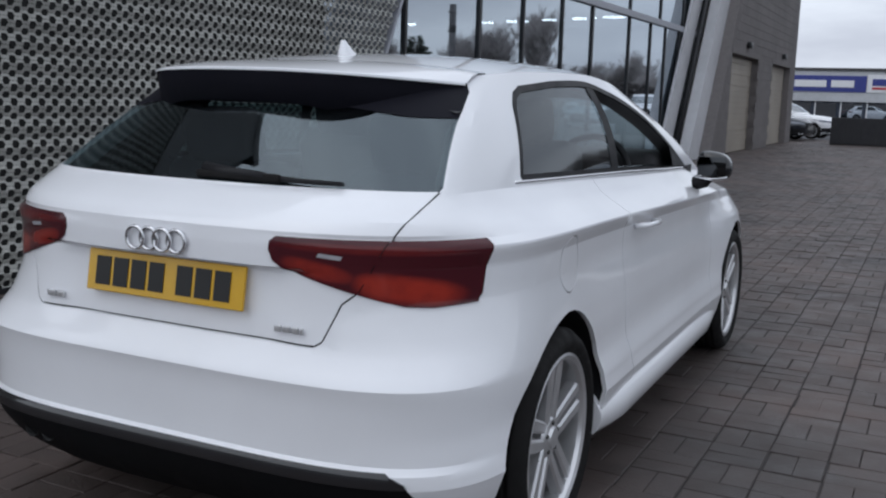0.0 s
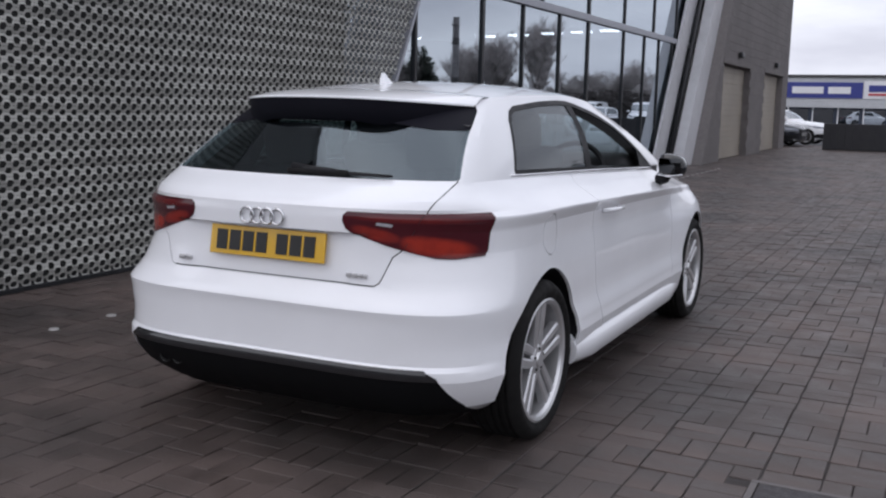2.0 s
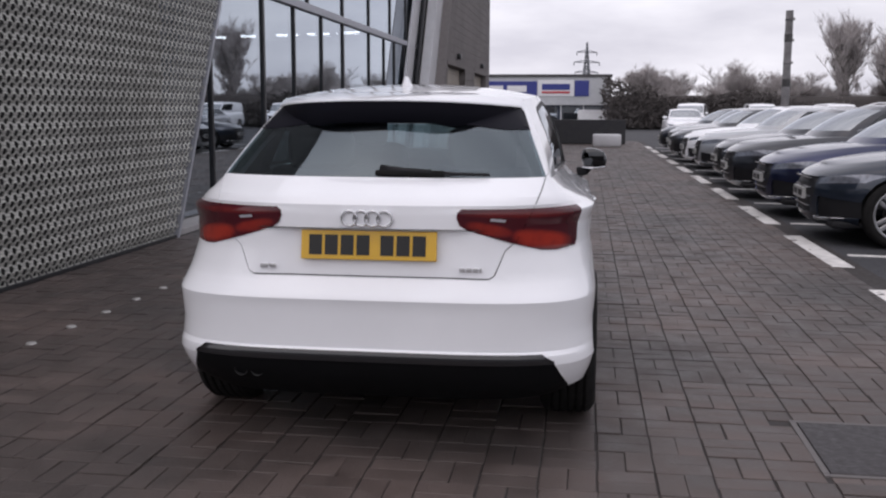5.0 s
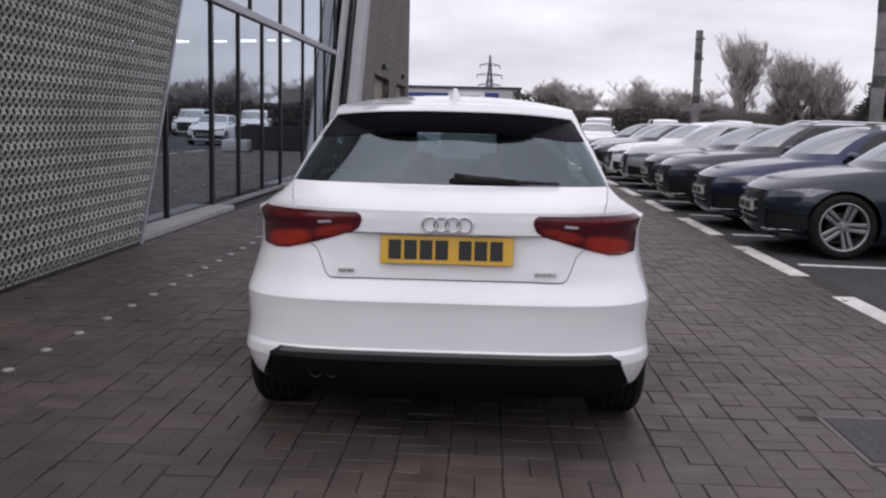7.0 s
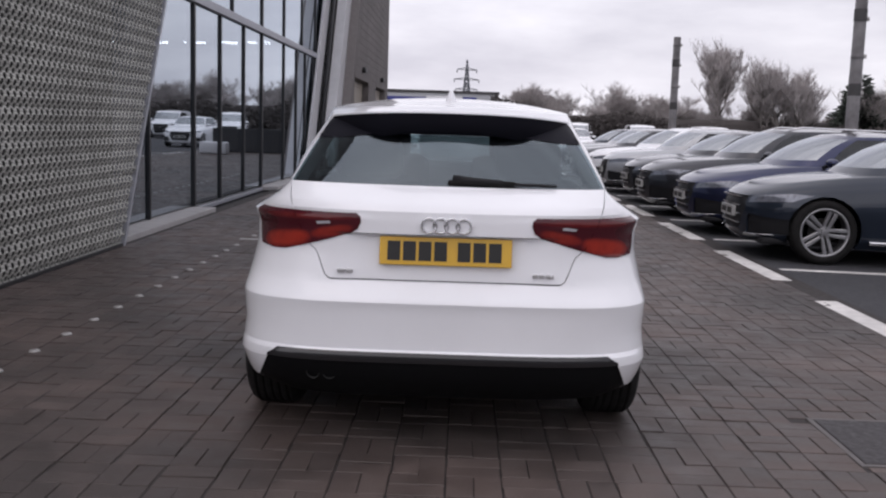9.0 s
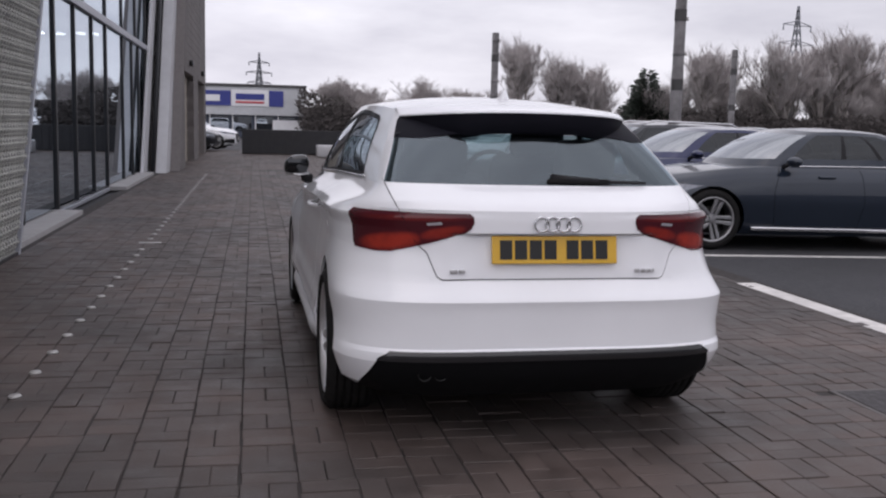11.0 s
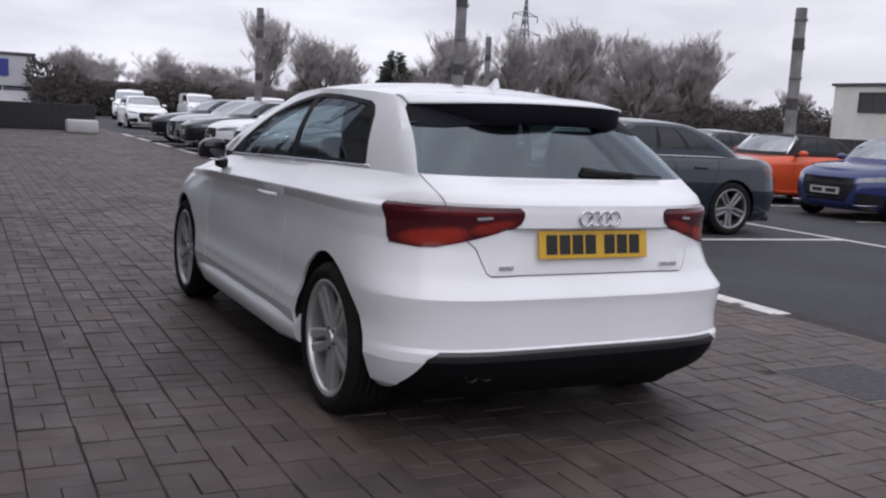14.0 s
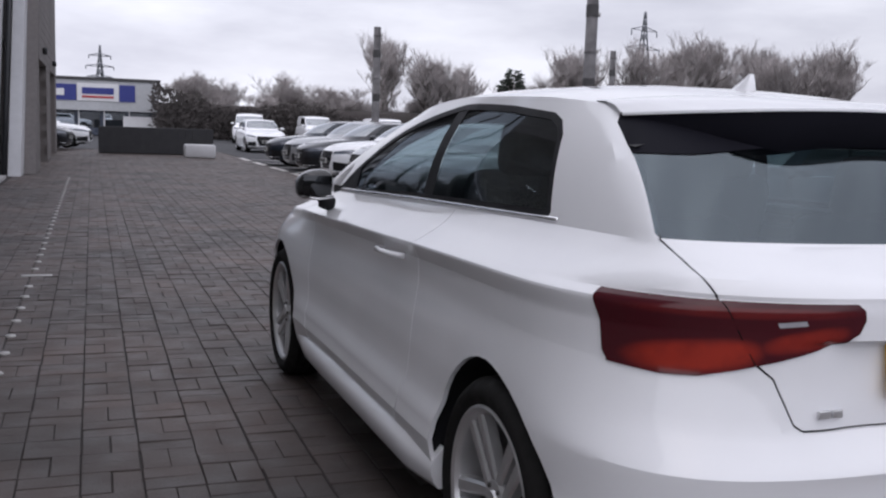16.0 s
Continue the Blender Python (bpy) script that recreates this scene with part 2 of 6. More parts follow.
def tube(bm, pts, r, sides=8, r1=None):
    """Adds a tapering tube along points."""
    pts = [Vector(p) for p in pts]
    rings = []
    for i, p in enumerate(pts):
        d = (pts[min(i + 1, len(pts) - 1)] - pts[max(i - 1, 0)]).normalized()
        a = d.orthogonal().normalized()
        b = d.cross(a)
        rad = r if r1 is None else r + (r1 - r) * i / max(1, len(pts) - 1)
        rings.append([bm.verts.new(p + rad * (math.cos(t) * a + math.sin(t) * b)) for t in (2 * math.pi * k / sides for k in range(sides))])
    for s, t in zip(rings, rings[1:]):
        for k in range(sides):
            bm.faces.new((s[k], s[(k + 1) % sides], t[(k + 1) % sides], t[k]))
    if sides > 3:
        bm.faces.new(rings[0][::-1]), bm.faces.new(rings[-1])
    return bm


def lathe(bm, profile, sides=48, axis_x=0.0):
    """Adds a body turned about the x axis from (x, radius) pairs."""
    rings = [[bm.verts.new((x + axis_x, r * math.cos(2 * math.pi * k / sides), r * math.sin(2 * math.pi * k / sides))) for k in range(sides)] for x, r in profile]
    for s, t in zip(rings, rings[1:]):
        for k in range(sides):
            bm.faces.new((s[k], t[k], t[(k + 1) % sides], s[(k + 1) % sides]))
    return bm


def sheet(rows, loop=False):
    """A bmesh of quads through rows of points; loop closes each row."""
    bm = bmesh.new()
    vs = [[bm.verts.new(p) for p in row] for row in rows]
    n = len(rows[0])
    for a, b in zip(vs, vs[1:]):
        for k in range(n if loop else n - 1):
            bm.faces.new((a[k], a[(k + 1) % n], b[(k + 1) % n], b[k]))
    return bm


def lerp(v, table):
    """Straight interpolation in ((key, value), ...)."""
    ks, vals = zip(*table)
    return float(np.interp(v, ks, vals))


def smoothly(v, table):
    """Smooth monotone-ish interpolation in ((key, value), ...)."""
    ks, vals = [a for a, _ in table], [b for _, b in table]
    if v <= ks[0]:
        return vals[0]
    if v >= ks[-1]:
        return vals[-1]
    i = max(k for k in range(len(ks) - 1) if ks[k] <= v)
    sl = [(vals[k + 1] - vals[k]) / (ks[k + 1] - ks[k]) for k in range(len(ks) - 1)]
    tan = [sl[0]] + [0.0 if a * b <= 0 else 2 * a * b / (a + b) for a, b in zip(sl, sl[1:])] + [sl[-1]]
    h = ks[i + 1] - ks[i]
    t = (v - ks[i]) / h
    return ((2 * t**3 - 3 * t * t + 1) * vals[i] + (t**3 - 2 * t * t + t) * h * tan[i] + (-2 * t**3 + 3 * t * t) * vals[i + 1] + (t**3 - t * t) * h * tan[i + 1])


def inside(p, poly):
    x, y = p
    hit = False
    for (x0, y0), (x1, y1) in zip(poly, poly[1:] + poly[:1]):
        if (y0 > y) != (y1 > y) and x < (x1 - x0) * (y - y0) / (y1 - y0) + x0:
            hit = not hit
    return hit


def cut_out(bm, poly, axes, keep):
    """Cuts the outline poly, seen along the missing axis, into the faces that keep() accepts, and takes the piece out as a bmesh."""
    i, j = axes
    k = 3 - i - j
    lo = [min(p[n] for p in poly) - 0.002 for n in (0, 1)]
    hi = [max(p[n] for p in poly) + 0.002 for n in (0, 1)]

    def span(f):
        a, b = [v.co[i] for v in f.verts], [v.co[j] for v in f.verts]
        return min(a), max(a), min(b), max(b)

    def near(f):
        a0, a1, b0, b1 = span(f)
        return a1 >= lo[0] and a0 <= hi[0] and b1 >= lo[1] and b0 <= hi[1]

    pool = {f for f in bm.faces if near(f) and keep(f.calc_center_median(), f.normal)}
    for (x0, y0), (x1, y1) in zip(poly, poly[1:] + poly[:1]):
        cand = []
        for f in pool:
            a0, a1, b0, b1 = span(f)
            if a1 >= min(x0, x1) and a0 <= max(x0, x1) and b1 >= min(y0, y1) and b0 <= max(y0, y1):
                cand.append(f)
        if not cand:
            continue
        co, no = Vector((0, 0, 0)), Vector((0, 0, 0))
        co[i], co[j], no[i], no[j] = x0, y0, y1 - y0, x0 - x1
        geom = set(cand) | {e for f in cand for e in f.edges} | {v for f in cand for v in f.verts}
        r = bmesh.ops.bisect_plane(bm, geom=list(geom), dist=1e-5, plane_co=co, plane_no=no.normalized())
        pool |= {g for g in r["geom"] if isinstance(g, bmesh.types.BMFace)}
        pool = {f for f in pool if f.is_valid}
    out = []
    for f in pool:
        c = f.calc_center_median()
        if inside((c[i], c[j]), poly):
            out.append(f)
    piece = bmesh.new()
    made = {}
    bm.normal_update()
    for f in out:
        vs = []
        for v in f.verts:
            if v not in made:
                made[v] = piece.verts.new(v.co)
            vs.append(made[v])
        piece.faces.new(vs)
    bmesh.ops.delete(bm, geom=out, context="FACES")
    piece.normal_update()
    return piece


def push(bm, d):
    """Moves the surface along its normals."""
    bm.normal_update()
    for v, n in [(v, v.normal.copy()) for v in bm.verts]:
        v.co += d * n
    return bm


def rim(bm, depth):
    """Turns open edges inwards, so that the sheet shows a thickness."""
    bm.normal_update()
    es = [e for e in bm.edges if e.is_boundary]
    for e in es:
        e.smooth = False
    normals = {v: v.normal.copy() for e in es for v in e.verts}
    r = bmesh.ops.extrude_edge_only(bm, edges=es)
    for v in [g for g in r["geom"] if isinstance(g, bmesh.types.BMVert)]:
        old = min((e.other_vert(v) for e in v.link_edges if e.other_vert(v) in normals), key=lambda o: (o.co - v.co).length)
        v.co -= depth * normals[old]
    return bm


def inset(poly, d):
    """The outline moved inwards by d."""
    area = sum(x0 * y1 - x1 * y0 for (x0, y0), (x1, y1) in zip(poly, poly[1:] + poly[:1]))
    turn = 1 if area > 0 else -1
    out = []
    for k, p in enumerate(poly):
        e = (Vector(p) - Vector(poly[k - 1])).normalized()
        f = (Vector(poly[(k + 1) % len(poly)]) - Vector(p)).normalized()
        n0, n1 = turn * Vector((-e.y, e.x)), turn * Vector((-f.y, f.x))
        m = (n0 + n1).normalized()
        q = Vector(p) + m * min(d / max(0.35, m.dot(n0)), 2.2 * d)
        out.append((q.x, q.y))
    return out


def circle(cy, cz, r, n=28):
    return [(cy + r * math.cos(2 * math.pi * k / n), cz + r * math.sin(2 * math.pi * k / n)) for k in range(n)]


def ring_plan(width, y_rear, y_front, d_rear, n_rear, d_front, n_front, counts, bow=0.0):
    """Right half of a car's outline in plan, from the middle of the tail to the middle of the nose: width(y) is the half width."""
    a, b, c = counts
    pts = []
    w0 = width(y_rear + d_rear)
    for k in range(a):
        f = math.pi / 2 * (k / a) ** max(0.9, 0.4 * n_rear)
        pts.append((w0 * math.sin(f) ** (2 / n_rear), y_rear + d_rear * (1 - math.cos(f) ** (2 / n_rear)) + bow * math.sin(f) ** (4 / n_rear)))
    ya, yb = y_rear + d_rear + bow, y_front - d_front
    for k in range(b):
        y = ya + (yb - ya) * k / b
        pts.append((width(y), y))
    w1 = width(yb)
    for k in range(c + 1):
        f = math.pi / 2 * (1 - (1 - k / c) ** 0.9)
        pts.append((w1 * max(0.0, math.cos(f)) ** (2 / n_front), y_front - d_front * (1 - max(0.0, math.sin(f)) ** (2 / n_front))))
    return pts


def round_trip(pts):
    """The whole closed ring from its right half (x, y, z)."""
    return pts + [(-x, y, z) for x, y, z in pts[-2:0:-1]]


# ---- wheels ----
def make_wheel(radius, rim_r, width, style, metal):
    """A wheel about the x axis, its face towards +x: the hub and brake, with tyre and rim under it."""
    h = width / 2
    bm = bmesh.new()
    lathe(bm, [(-0.04, 0.02), (-0.02, 0.14), (0.005, 0.14), (0.01, 0.03), (0.03, 0.03), (0.03, 0.001)], 32)
    wheel = part("wheel", bm, M_STEEL_DARK)
    bm = bmesh.new()
    prof = [(-h + 0.012, rim_r - 0.004), (-h, rim_r + 0.02), (-h - 0.004, (rim_r + radius) / 2), (-h + 0.008, radius - 0.018), (-h + 0.028, radius - 0.003)]
    tread = []
    for k in range(5):
        x = -h + 0.045 + k * (width - 0.09) / 4
        tread += [(x - 0.012, radius), (x - 0.005, radius), (x - 0.004, radius - 0.007), (x + 0.004, radius - 0.007), (x + 0.005, radius), (x + 0.012, radius)]
    prof += tread + [(-x, r) for x, r in prof[::-1]]
    lathe(bm, prof, 56)
    part("tyre", bm, M_RUBBER, wheel)
    bm = bmesh.new()
    face = h - 0.012
    barrel = lathe(bmesh.new(), [(-h + 0.01, rim_r), (-h + 0.02, rim_r - 0.012), (-0.02, rim_r - 0.03), (face - 0.012, rim_r - 0.026)], 56)
    part("rim_barrel", barrel, metal, wheel)
    lathe(bm, [(face - 0.014, rim_r - 0.025), (face, rim_r - 0.018), (face + 0.006, rim_r - 0.006), (face + 0.002, rim_r + 0.004), (face - 0.01, rim_r)], 56)
    lathe(bm, [(face - 0.06, 0.062), (face - 0.03, 0.064), (face - 0.02, 0.055), (face - 0.018, 0.034), (face - 0.01, 0.030), (face - 0.008, 0.001)], 32)
    arms = {"twin": 5, "multi": 10, "five": 5}[style]
    for k in range(arms):
        a0 = 2 * math.pi * k / arms + math.pi / 2
        for side in ((-1, 1) if style == "twin" else (0,)):
            secs = []
            for t in (0.0, 0.25, 0.5, 0.75, 1.0):
                r = 0.045 + (rim_r - 0.065) * t
                ang = a0 + side * math.asin(min(0.5, (0.0245 + 0.008 * t) / r))
                wd = {"twin": 0.035 + 0.010 * t, "multi": 0.020 + 0.004 * t, "five": 0.055 - 0.012 * t}[style] / 2
                x = face - 0.022 + 0.012 * t
                c, s = math.cos(ang), math.sin(ang)
                secs.append([(x - 0.035, r * c + wd * s, r * s - wd * c), (x - 0.006, r * c + wd * s, r * s - wd * c), (x, r * c + wd * 0.6 * s, r * s - wd * 0.6 * c),
                             (x, r * c - wd * 0.6 * s, r * s + wd * 0.6 * c), (x - 0.006, r * c - wd * s, r * s + wd * c), (x - 0.035, r * c - wd * s, r * s + wd * c)])
            vs = [[bm.verts.new(p) for p in sec] for sec in secs]
            for p, q in zip(vs, vs[1:]):
                for i in range(6):
                    bm.faces.new((p[i], p[(i + 1) % 6], q[(i + 1) % 6], q[i]))
    bmesh.ops.recalc_face_normals(bm, faces=bm.faces)
    for e in bm.edges:
        if len(e.link_faces) == 2 and e.calc_face_angle(0) > 0.6:
            e.smooth = False
    rim_ob = part("rim", bm, metal, wheel)
    for k in range(5):
        bm = bmesh.new()
        a = 2 * math.pi * k / 5 + 0.3
        tube(bm, [(face - 0.03, 0.045 * math.cos(a), 0.045 * math.sin(a)), (face - 0.014, 0.045 * math.cos(a), 0.045 * math.sin(a))], 0.007, 6)
        part("wheel_bolt", bm, M_STEEL_DARK, wheel)
    return wheel


def fit_wheels(car, wheel, track_half, y_rear, y_front, radius, first=True, wider=0.0):
    for n, (x, y, turn) in enumerate(((track_half, y_rear, 0), (track_half + wider, y_front, 0), (-track_half, y_rear, 180), (-track_half - wider, y_front, 180))):
        m = pose(x, y, radius, 0, 0, turn) @ pose(0, 0, 0, 17 * n)
        if n == 0 and first:
            wheel.parent, wheel.matrix_basis = car, m
        else:
            again(wheel, m, car)


def bars(parent, material, spans, y, z0, z1, depth=0.002):
    """Plain bars in place of characters, each a part, on a face at y, from x spans."""
    for a, b in spans:
        part("character_bar", boxed(a, b, y - depth, y, z0, z1), material, parent, smooth=False)


# ---- the white hatchback ----
def arch(cy):
    """Outline of a wheel arch, drawn out towards the tail."""
    out = []
    for k in range(40):
        t = 2 * math.pi * k / 40
        reach = (0.452 if cy < 2 else 0.372) if math.cos(t) < 0 else 0.352
        c = math.cos(t)
        if c < 0 and cy < 2 and math.sin(t) > 0:
            c = -abs(c) ** 1.35
        out.append((cy + reach * c, 0.300 + 0.366 * math.sin(t)))
    return out


def hatchback():
    """White three-door hatchback: tail at y = 0, nose towards +y, wheels on z = 0."""
    car = empty("hatchback_car", label="white three-door hatchback with black roof spoiler lip on block paving", category="car")
    counts = (26, 46, 16)
    belt = ((0.0, 1.030), (0.75, 1.018), (1.8, 0.985), (3.1, 0.935), (3.6, 0.895), (4.0, 0.80), (4.25, 0.70))
    half_w = ((0.17, 0.78), (0.22, 0.855), (0.27, 0.870), (0.30, 0.876), (0.34, 0.885), (0.37, 0.880), (0.45, 0.882), (0.55, 0.885), (0.575, 0.885), (0.66, 0.881), (0.78, 0.864), (0.86, 0.852),
              (0.902, 0.852), (0.913, 0.849), (0.920, 0.838), (0.952, 0.788), (0.985, 0.744), (1.01, 0.724), (1.03, 0.712))
    tuck = ((0.0, 0.075), (0.3, 0.058), (0.75, 0.042), (1.4, 0.016), (1.9, 0.0), (4.3, 0.0))
    tail = ((0.17, 0.13), (0.22, 0.07), (0.27, 0.030), (0.30, 0.012), (0.345, -0.006), (0.375, -0.008), (0.392, 0.008), (0.45, 0.004), (0.55, -0.006), (0.584, -0.016), (0.596, -0.011), (0.62, 0.010), (0.648, 0.036), (0.66, 0.046), (0.70, 0.044), (0.838, 0.052), (0.846, 0.062),
            (0.852, 0.016), (0.90, 0.014), (0.94, 0.016), (0.965, 0.034), (1.0, 0.092), (1.03, 0.150))
    flush = ((0.17, 0.13), (0.22, 0.07), (0.27, 0.030), (0.30, 0.012), (0.345, -0.006), (0.375, -0.008), (0.392, 0.008), (0.45, 0.004), (0.55, -0.006), (0.584, -0.016), (0.596, -0.011), (0.62, 0.006), (0.648, 0.020), (0.66, 0.024), (0.76, 0.022),
             (0.90, 0.014), (0.94, 0.016), (0.965, 0.034), (1.0, 0.092), (1.03, 0.150))
    nose = ((0.17, 4.10), (0.3, 4.21), (0.55, 4.235), (0.8, 4.20), (0.92, 4.14), (1.03, 4.03))
    along = ((0.0, 0.985), (0.75, 1.0), (1.5, 0.992), (2.4, 0.993), (3.35, 1.012), (4.2, 0.965))

    hollow = ((0.17, 0.0), (0.36, 0.0), (0.40, 0.004), (0.445, 0.020), (0.47, 0.027), (0.55, 0.032), (0.66, 0.036), (0.78, 0.036), (0.86, 0.021), (0.90, 0.004), (0.908, 0.0), (0.93, 0.0))
    hollow_y = ((0.12, 0.0), (0.45, 0.45), (1.15, 1.0), (2.75, 1.0), (3.1, 0.35), (3.4, 0.0))
    wing = ((0.17, 0.0), (0.60, 0.0), (0.76, 0.004), (0.84, 0.034), (0.913, 0.075), (0.95, 0.085), (1.03, 0.085))
    wing_y = ((2.55, 0.0), (3.0, 0.35), (3.4, 1.0), (4.3, 1.0))

    def tub_ring(z0):
        w = lerp(z0, half_w)
        dip, fall = lerp(z0, hollow), lerp(z0, wing)
        slim = lerp(z0, ((0.17, 0.016), (0.40, 0.014), (0.54, 0.0)))
        d = lerp(z0, ((0.17, 0.7), (0.93, 0.76), (0.98, 0.40), (1.03, 0.13)))
        bow = lerp(z0, ((0.93, 0.0), (1.03, 0.085)))
        pull = lerp(z0, ((0.93, 0.0), (1.03, 1.0)))
        n = lerp(z0, ((0.17, 4.4), (0.58, 4.4), (0.68, 3.5), (0.76, 3.1), (0.93, 3.0), (1.03, 3.8)))
        ring = ring_plan(lambda y: w * smoothly(y, along) * (1 - pull * smoothly(y, tuck)) - dip * smoothly(y, hollow_y) - fall * smoothly(y, wing_y) - slim * smoothly(y, ((0.75, 1.0), (1.25, 0.0))), lerp(z0, flush), smoothly(z0, nose), d, n, 0.95, 2.5, counts, bow)
        step = lerp(z0, tail) - lerp(z0, flush)
        ring = [(x, y + step * lerp(x, ((0.0, 1.0), (0.30, 1.0), (0.34, 0.8), (0.40, 0.2), (0.46, 0.0))) if y < 1 else y) for x, y in ring]
        return [(x, y, z0 if z0 < 0.6 else 0.6 + (z0 - 0.6) * (smoothly(y, belt) - 0.6) / 0.43) for x, y in ring]

    def skin(y, z):
        """Half width of the flank at a place along the car."""
        ring = sorted((p[1], p[0]) for p in tub_ring(max(0.17, z)) if p[0] > 0.4)
        return lerp(y, ring)

    levels = [0.17, 0.20, 0.23, 0.26, 0.29, 0.32, 0.34, 0.36, 0.376, 0.385, 0.393, 0.405, 0.425, 0.445, 0.47, 0.52, 0.555, 0.574, 0.584, 0.596, 0.61, 0.625, 0.645, 0.66, 0.69, 0.72, 0.75, 0.78, 0.81, 0.832, 0.846, 0.8525, 0.86,
              0.87, 0.888, 0.902, 0.9075, 0.913, 0.920, 0.93, 0.94, 0.955, 0.97, 0.985, 1.0, 1.015, 1.03]
    tub = [tub_ring(z) for z in levels]
    base = tub[-1]
    rail = ((0.4, 1.292), (0.7, 1.325), (1.1, 1.355), (1.6, 1.362), (2.0, 1.338), (2.4, 1.27))
    crown = ((0.4, 1.322), (0.6, 1.362), (0.9, 1.395), (1.3, 1.415), (1.7, 1.416), (2.1, 1.395), (2.45, 1.335))
    top_plan = ring_plan(lambda y: smoothly(y, ((0.5, 0.50), (0.74, 0.524), (1.0, 0.560), (1.3, 0.572), (1.8, 0.572), (2.4, 0.54))), 0.445, 2.40, 0.12, 4.0, 0.25, 2.6, counts, 0.225)

    def roof_z(x, y, w):
        s = min(1.0, abs(x) / max(w, 1e-6))
        zc, zr = smoothly(y, crown), smoothly(y, rail)
        return zc + (zr - zc) * s ** 2.4

    top = []
    for (x, y) in top_plan:
        w = smoothly(y, ((0.5, 0.50), (0.74, 0.524), (1.0, 0.560), (1.3, 0.572), (1.8, 0.572), (2.4, 0.54)))
        top.append((x, y, roof_z(x, y, w)))
    rows = list(tub)
    steps = 16
    for k in range(1, steps + 1):
        v = k / steps
        row = []
        for (x0, y0, z0), (x1, y1, z1) in zip(base, top):
            b = (0.012 + 0.016 * min(1.0, max(0.0, (y0 - 0.6) / 1.2))) * math.sin(math.pi * v)
            x, y, z = x0 + (x1 - x0) * v, y0 + (y1 - y0) * v, z0 + (z1 - z0) * v
            sx = x / 0.65
            row.append((x + b * sx, y + b * (-1 if y < 1.6 else 1) * max(0, 1 - sx * sx) * 0.9, z + 0.3 * b))
        rows.append(row)
    for s in (0.94, 0.85, 0.7, 0.5, 0.25, 0.06):
        row = []
        for (x, y, z) in top:
            w = smoothly(y, ((0.5, 0.50), (0.74, 0.524), (1.0, 0.560), (1.3, 0.572), (1.8, 0.572), (2.4, 0.54)))
            yy = 1.42 + (y - 1.42) * (1 - (1 - s) * 0.9)
            xx = x * s
            row.append((xx, yy, roof_z(xx, yy, w)))
        rows.append(row)
    bm = sheet([round_trip(r) for r in rows], True)
    bmesh.ops.recalc_face_normals(bm, faces=bm.faces)
    if sum(f.normal.z for f in bm.faces if f.calc_center_median().z > 1.38) < 0:
        bmesh.ops.reverse_faces(bm, faces=bm.faces)

    rear = lambda c, n: c.y < 0.75
    pieces = []
    # rear lamps
    lamp = [(0.90, 0.922), (0.56, 0.926), (0.352, 0.928), (0.336, 0.915), (0.334, 0.895), (0.345, 0.868), (0.372, 0.850), (0.50, 0.810), (0.645, 0.768), (0.70, 0.764), (0.90, 0.784)]
    for side in (1, -1):
        poly = [(side * x, z) for x, z in lamp]
        band = cut_out(bm, poly, (0, 2), rear)
        lens = cut_out(band, [(-0.5, 1.0), (0.338, 1.0), (0.338, 0.918), (0.334, 0.908), (0.316, 0.792), (0.304, 0.776), (0.298, 0.70), (-0.5, 0.70)], (1, 2), lambda c, n: True)
        tmp = bpy.data.meshes.new("tmp")
        band.to_mesh(tmp)
        bm.from_mesh(tmp)
        bpy.data.meshes.remove(tmp)
        band.free()
        low = cut_out(lens, [(side * x, z) for x, z in ((0.60, 0.800), (0.745, 0.790), (0.758, 0.812), (0.752, 0.842), (0.57, 0.850), (0.55, 0.828))], (0, 2), rear)
        mid = cut_out(lens, [(side * x, z) for x, z in ((0.39, 0.862), (0.50, 0.828), (0.525, 0.838), (0.515, 0.862), (0.40, 0.885))], (0, 2), rear)
        deep = cut_out(lens, [(side * x, z) for x, z in ((0.36, 0.890), (0.52, 0.872), (0.765, 0.862), (0.768, 0.885), (0.54, 0.893), (0.38, 0.912))], (0, 2), rear)
        chip = cut_out(deep, [(side * x, z) for x, z in ((0.455, 0.884), (0.51, 0.878), (0.515, 0.888), (0.46, 0.894))], (0, 2), rear)
        gap = cut_out(lens, [(side * x, z) for x, z in ((0.522, 0.75), (0.5245, 0.75), (0.6205, 0.94), (0.618, 0.94))], (0, 2), rear)
        pieces.append((lens, low, mid, deep, chip, gap))
    # tailgate glass, seams, lower valance
    pane = [(-0.650, 1.034), (0.650, 1.034), (0.651, 1.042), (0.545, 1.285), (0.51, 1.325), (-0.51, 1.325), (-0.545, 1.285), (-0.651, 1.042)]
    rear_glass = cut_out(bm, pane, (0, 2), lambda c, n: c.y < 0.95 and n.y < -0.15)
    frit = cut_out(rear_glass, [(-0.62, 1.212), (-0.48, 1.214), (-0.30, 1.238), (0.30, 1.238), (0.48, 1.214), (0.62, 1.212), (0.62, 1.4), (-0.62, 1.4)], (0, 2), lambda c, n: True)
    seam_path = [(0.652, 1.032), (0.638, 0.985), (0.616, 0.930), (0.548, 0.80), (0.512, 0.770), (0.488, 0.71), (0.474, 0.678), (0.455, 0.666)]
    seams = []
    for side in (1, -1):
        for (x0, z0), (x1, z1) in zip(seam_path, seam_path[1:]):
            d = Vector((x1 - x0, z1 - z0)).normalized() * 0.0022
            quad = [(x0 - d.y, z0 + d.x), (x1 - d.y, z1 + d.x), (x1 + d.y, z1 - d.x), (x0 + d.y, z0 - d.x)]
            seams.append(cut_out(bm, [(side * x, z) for x, z in quad], (0, 2), rear))
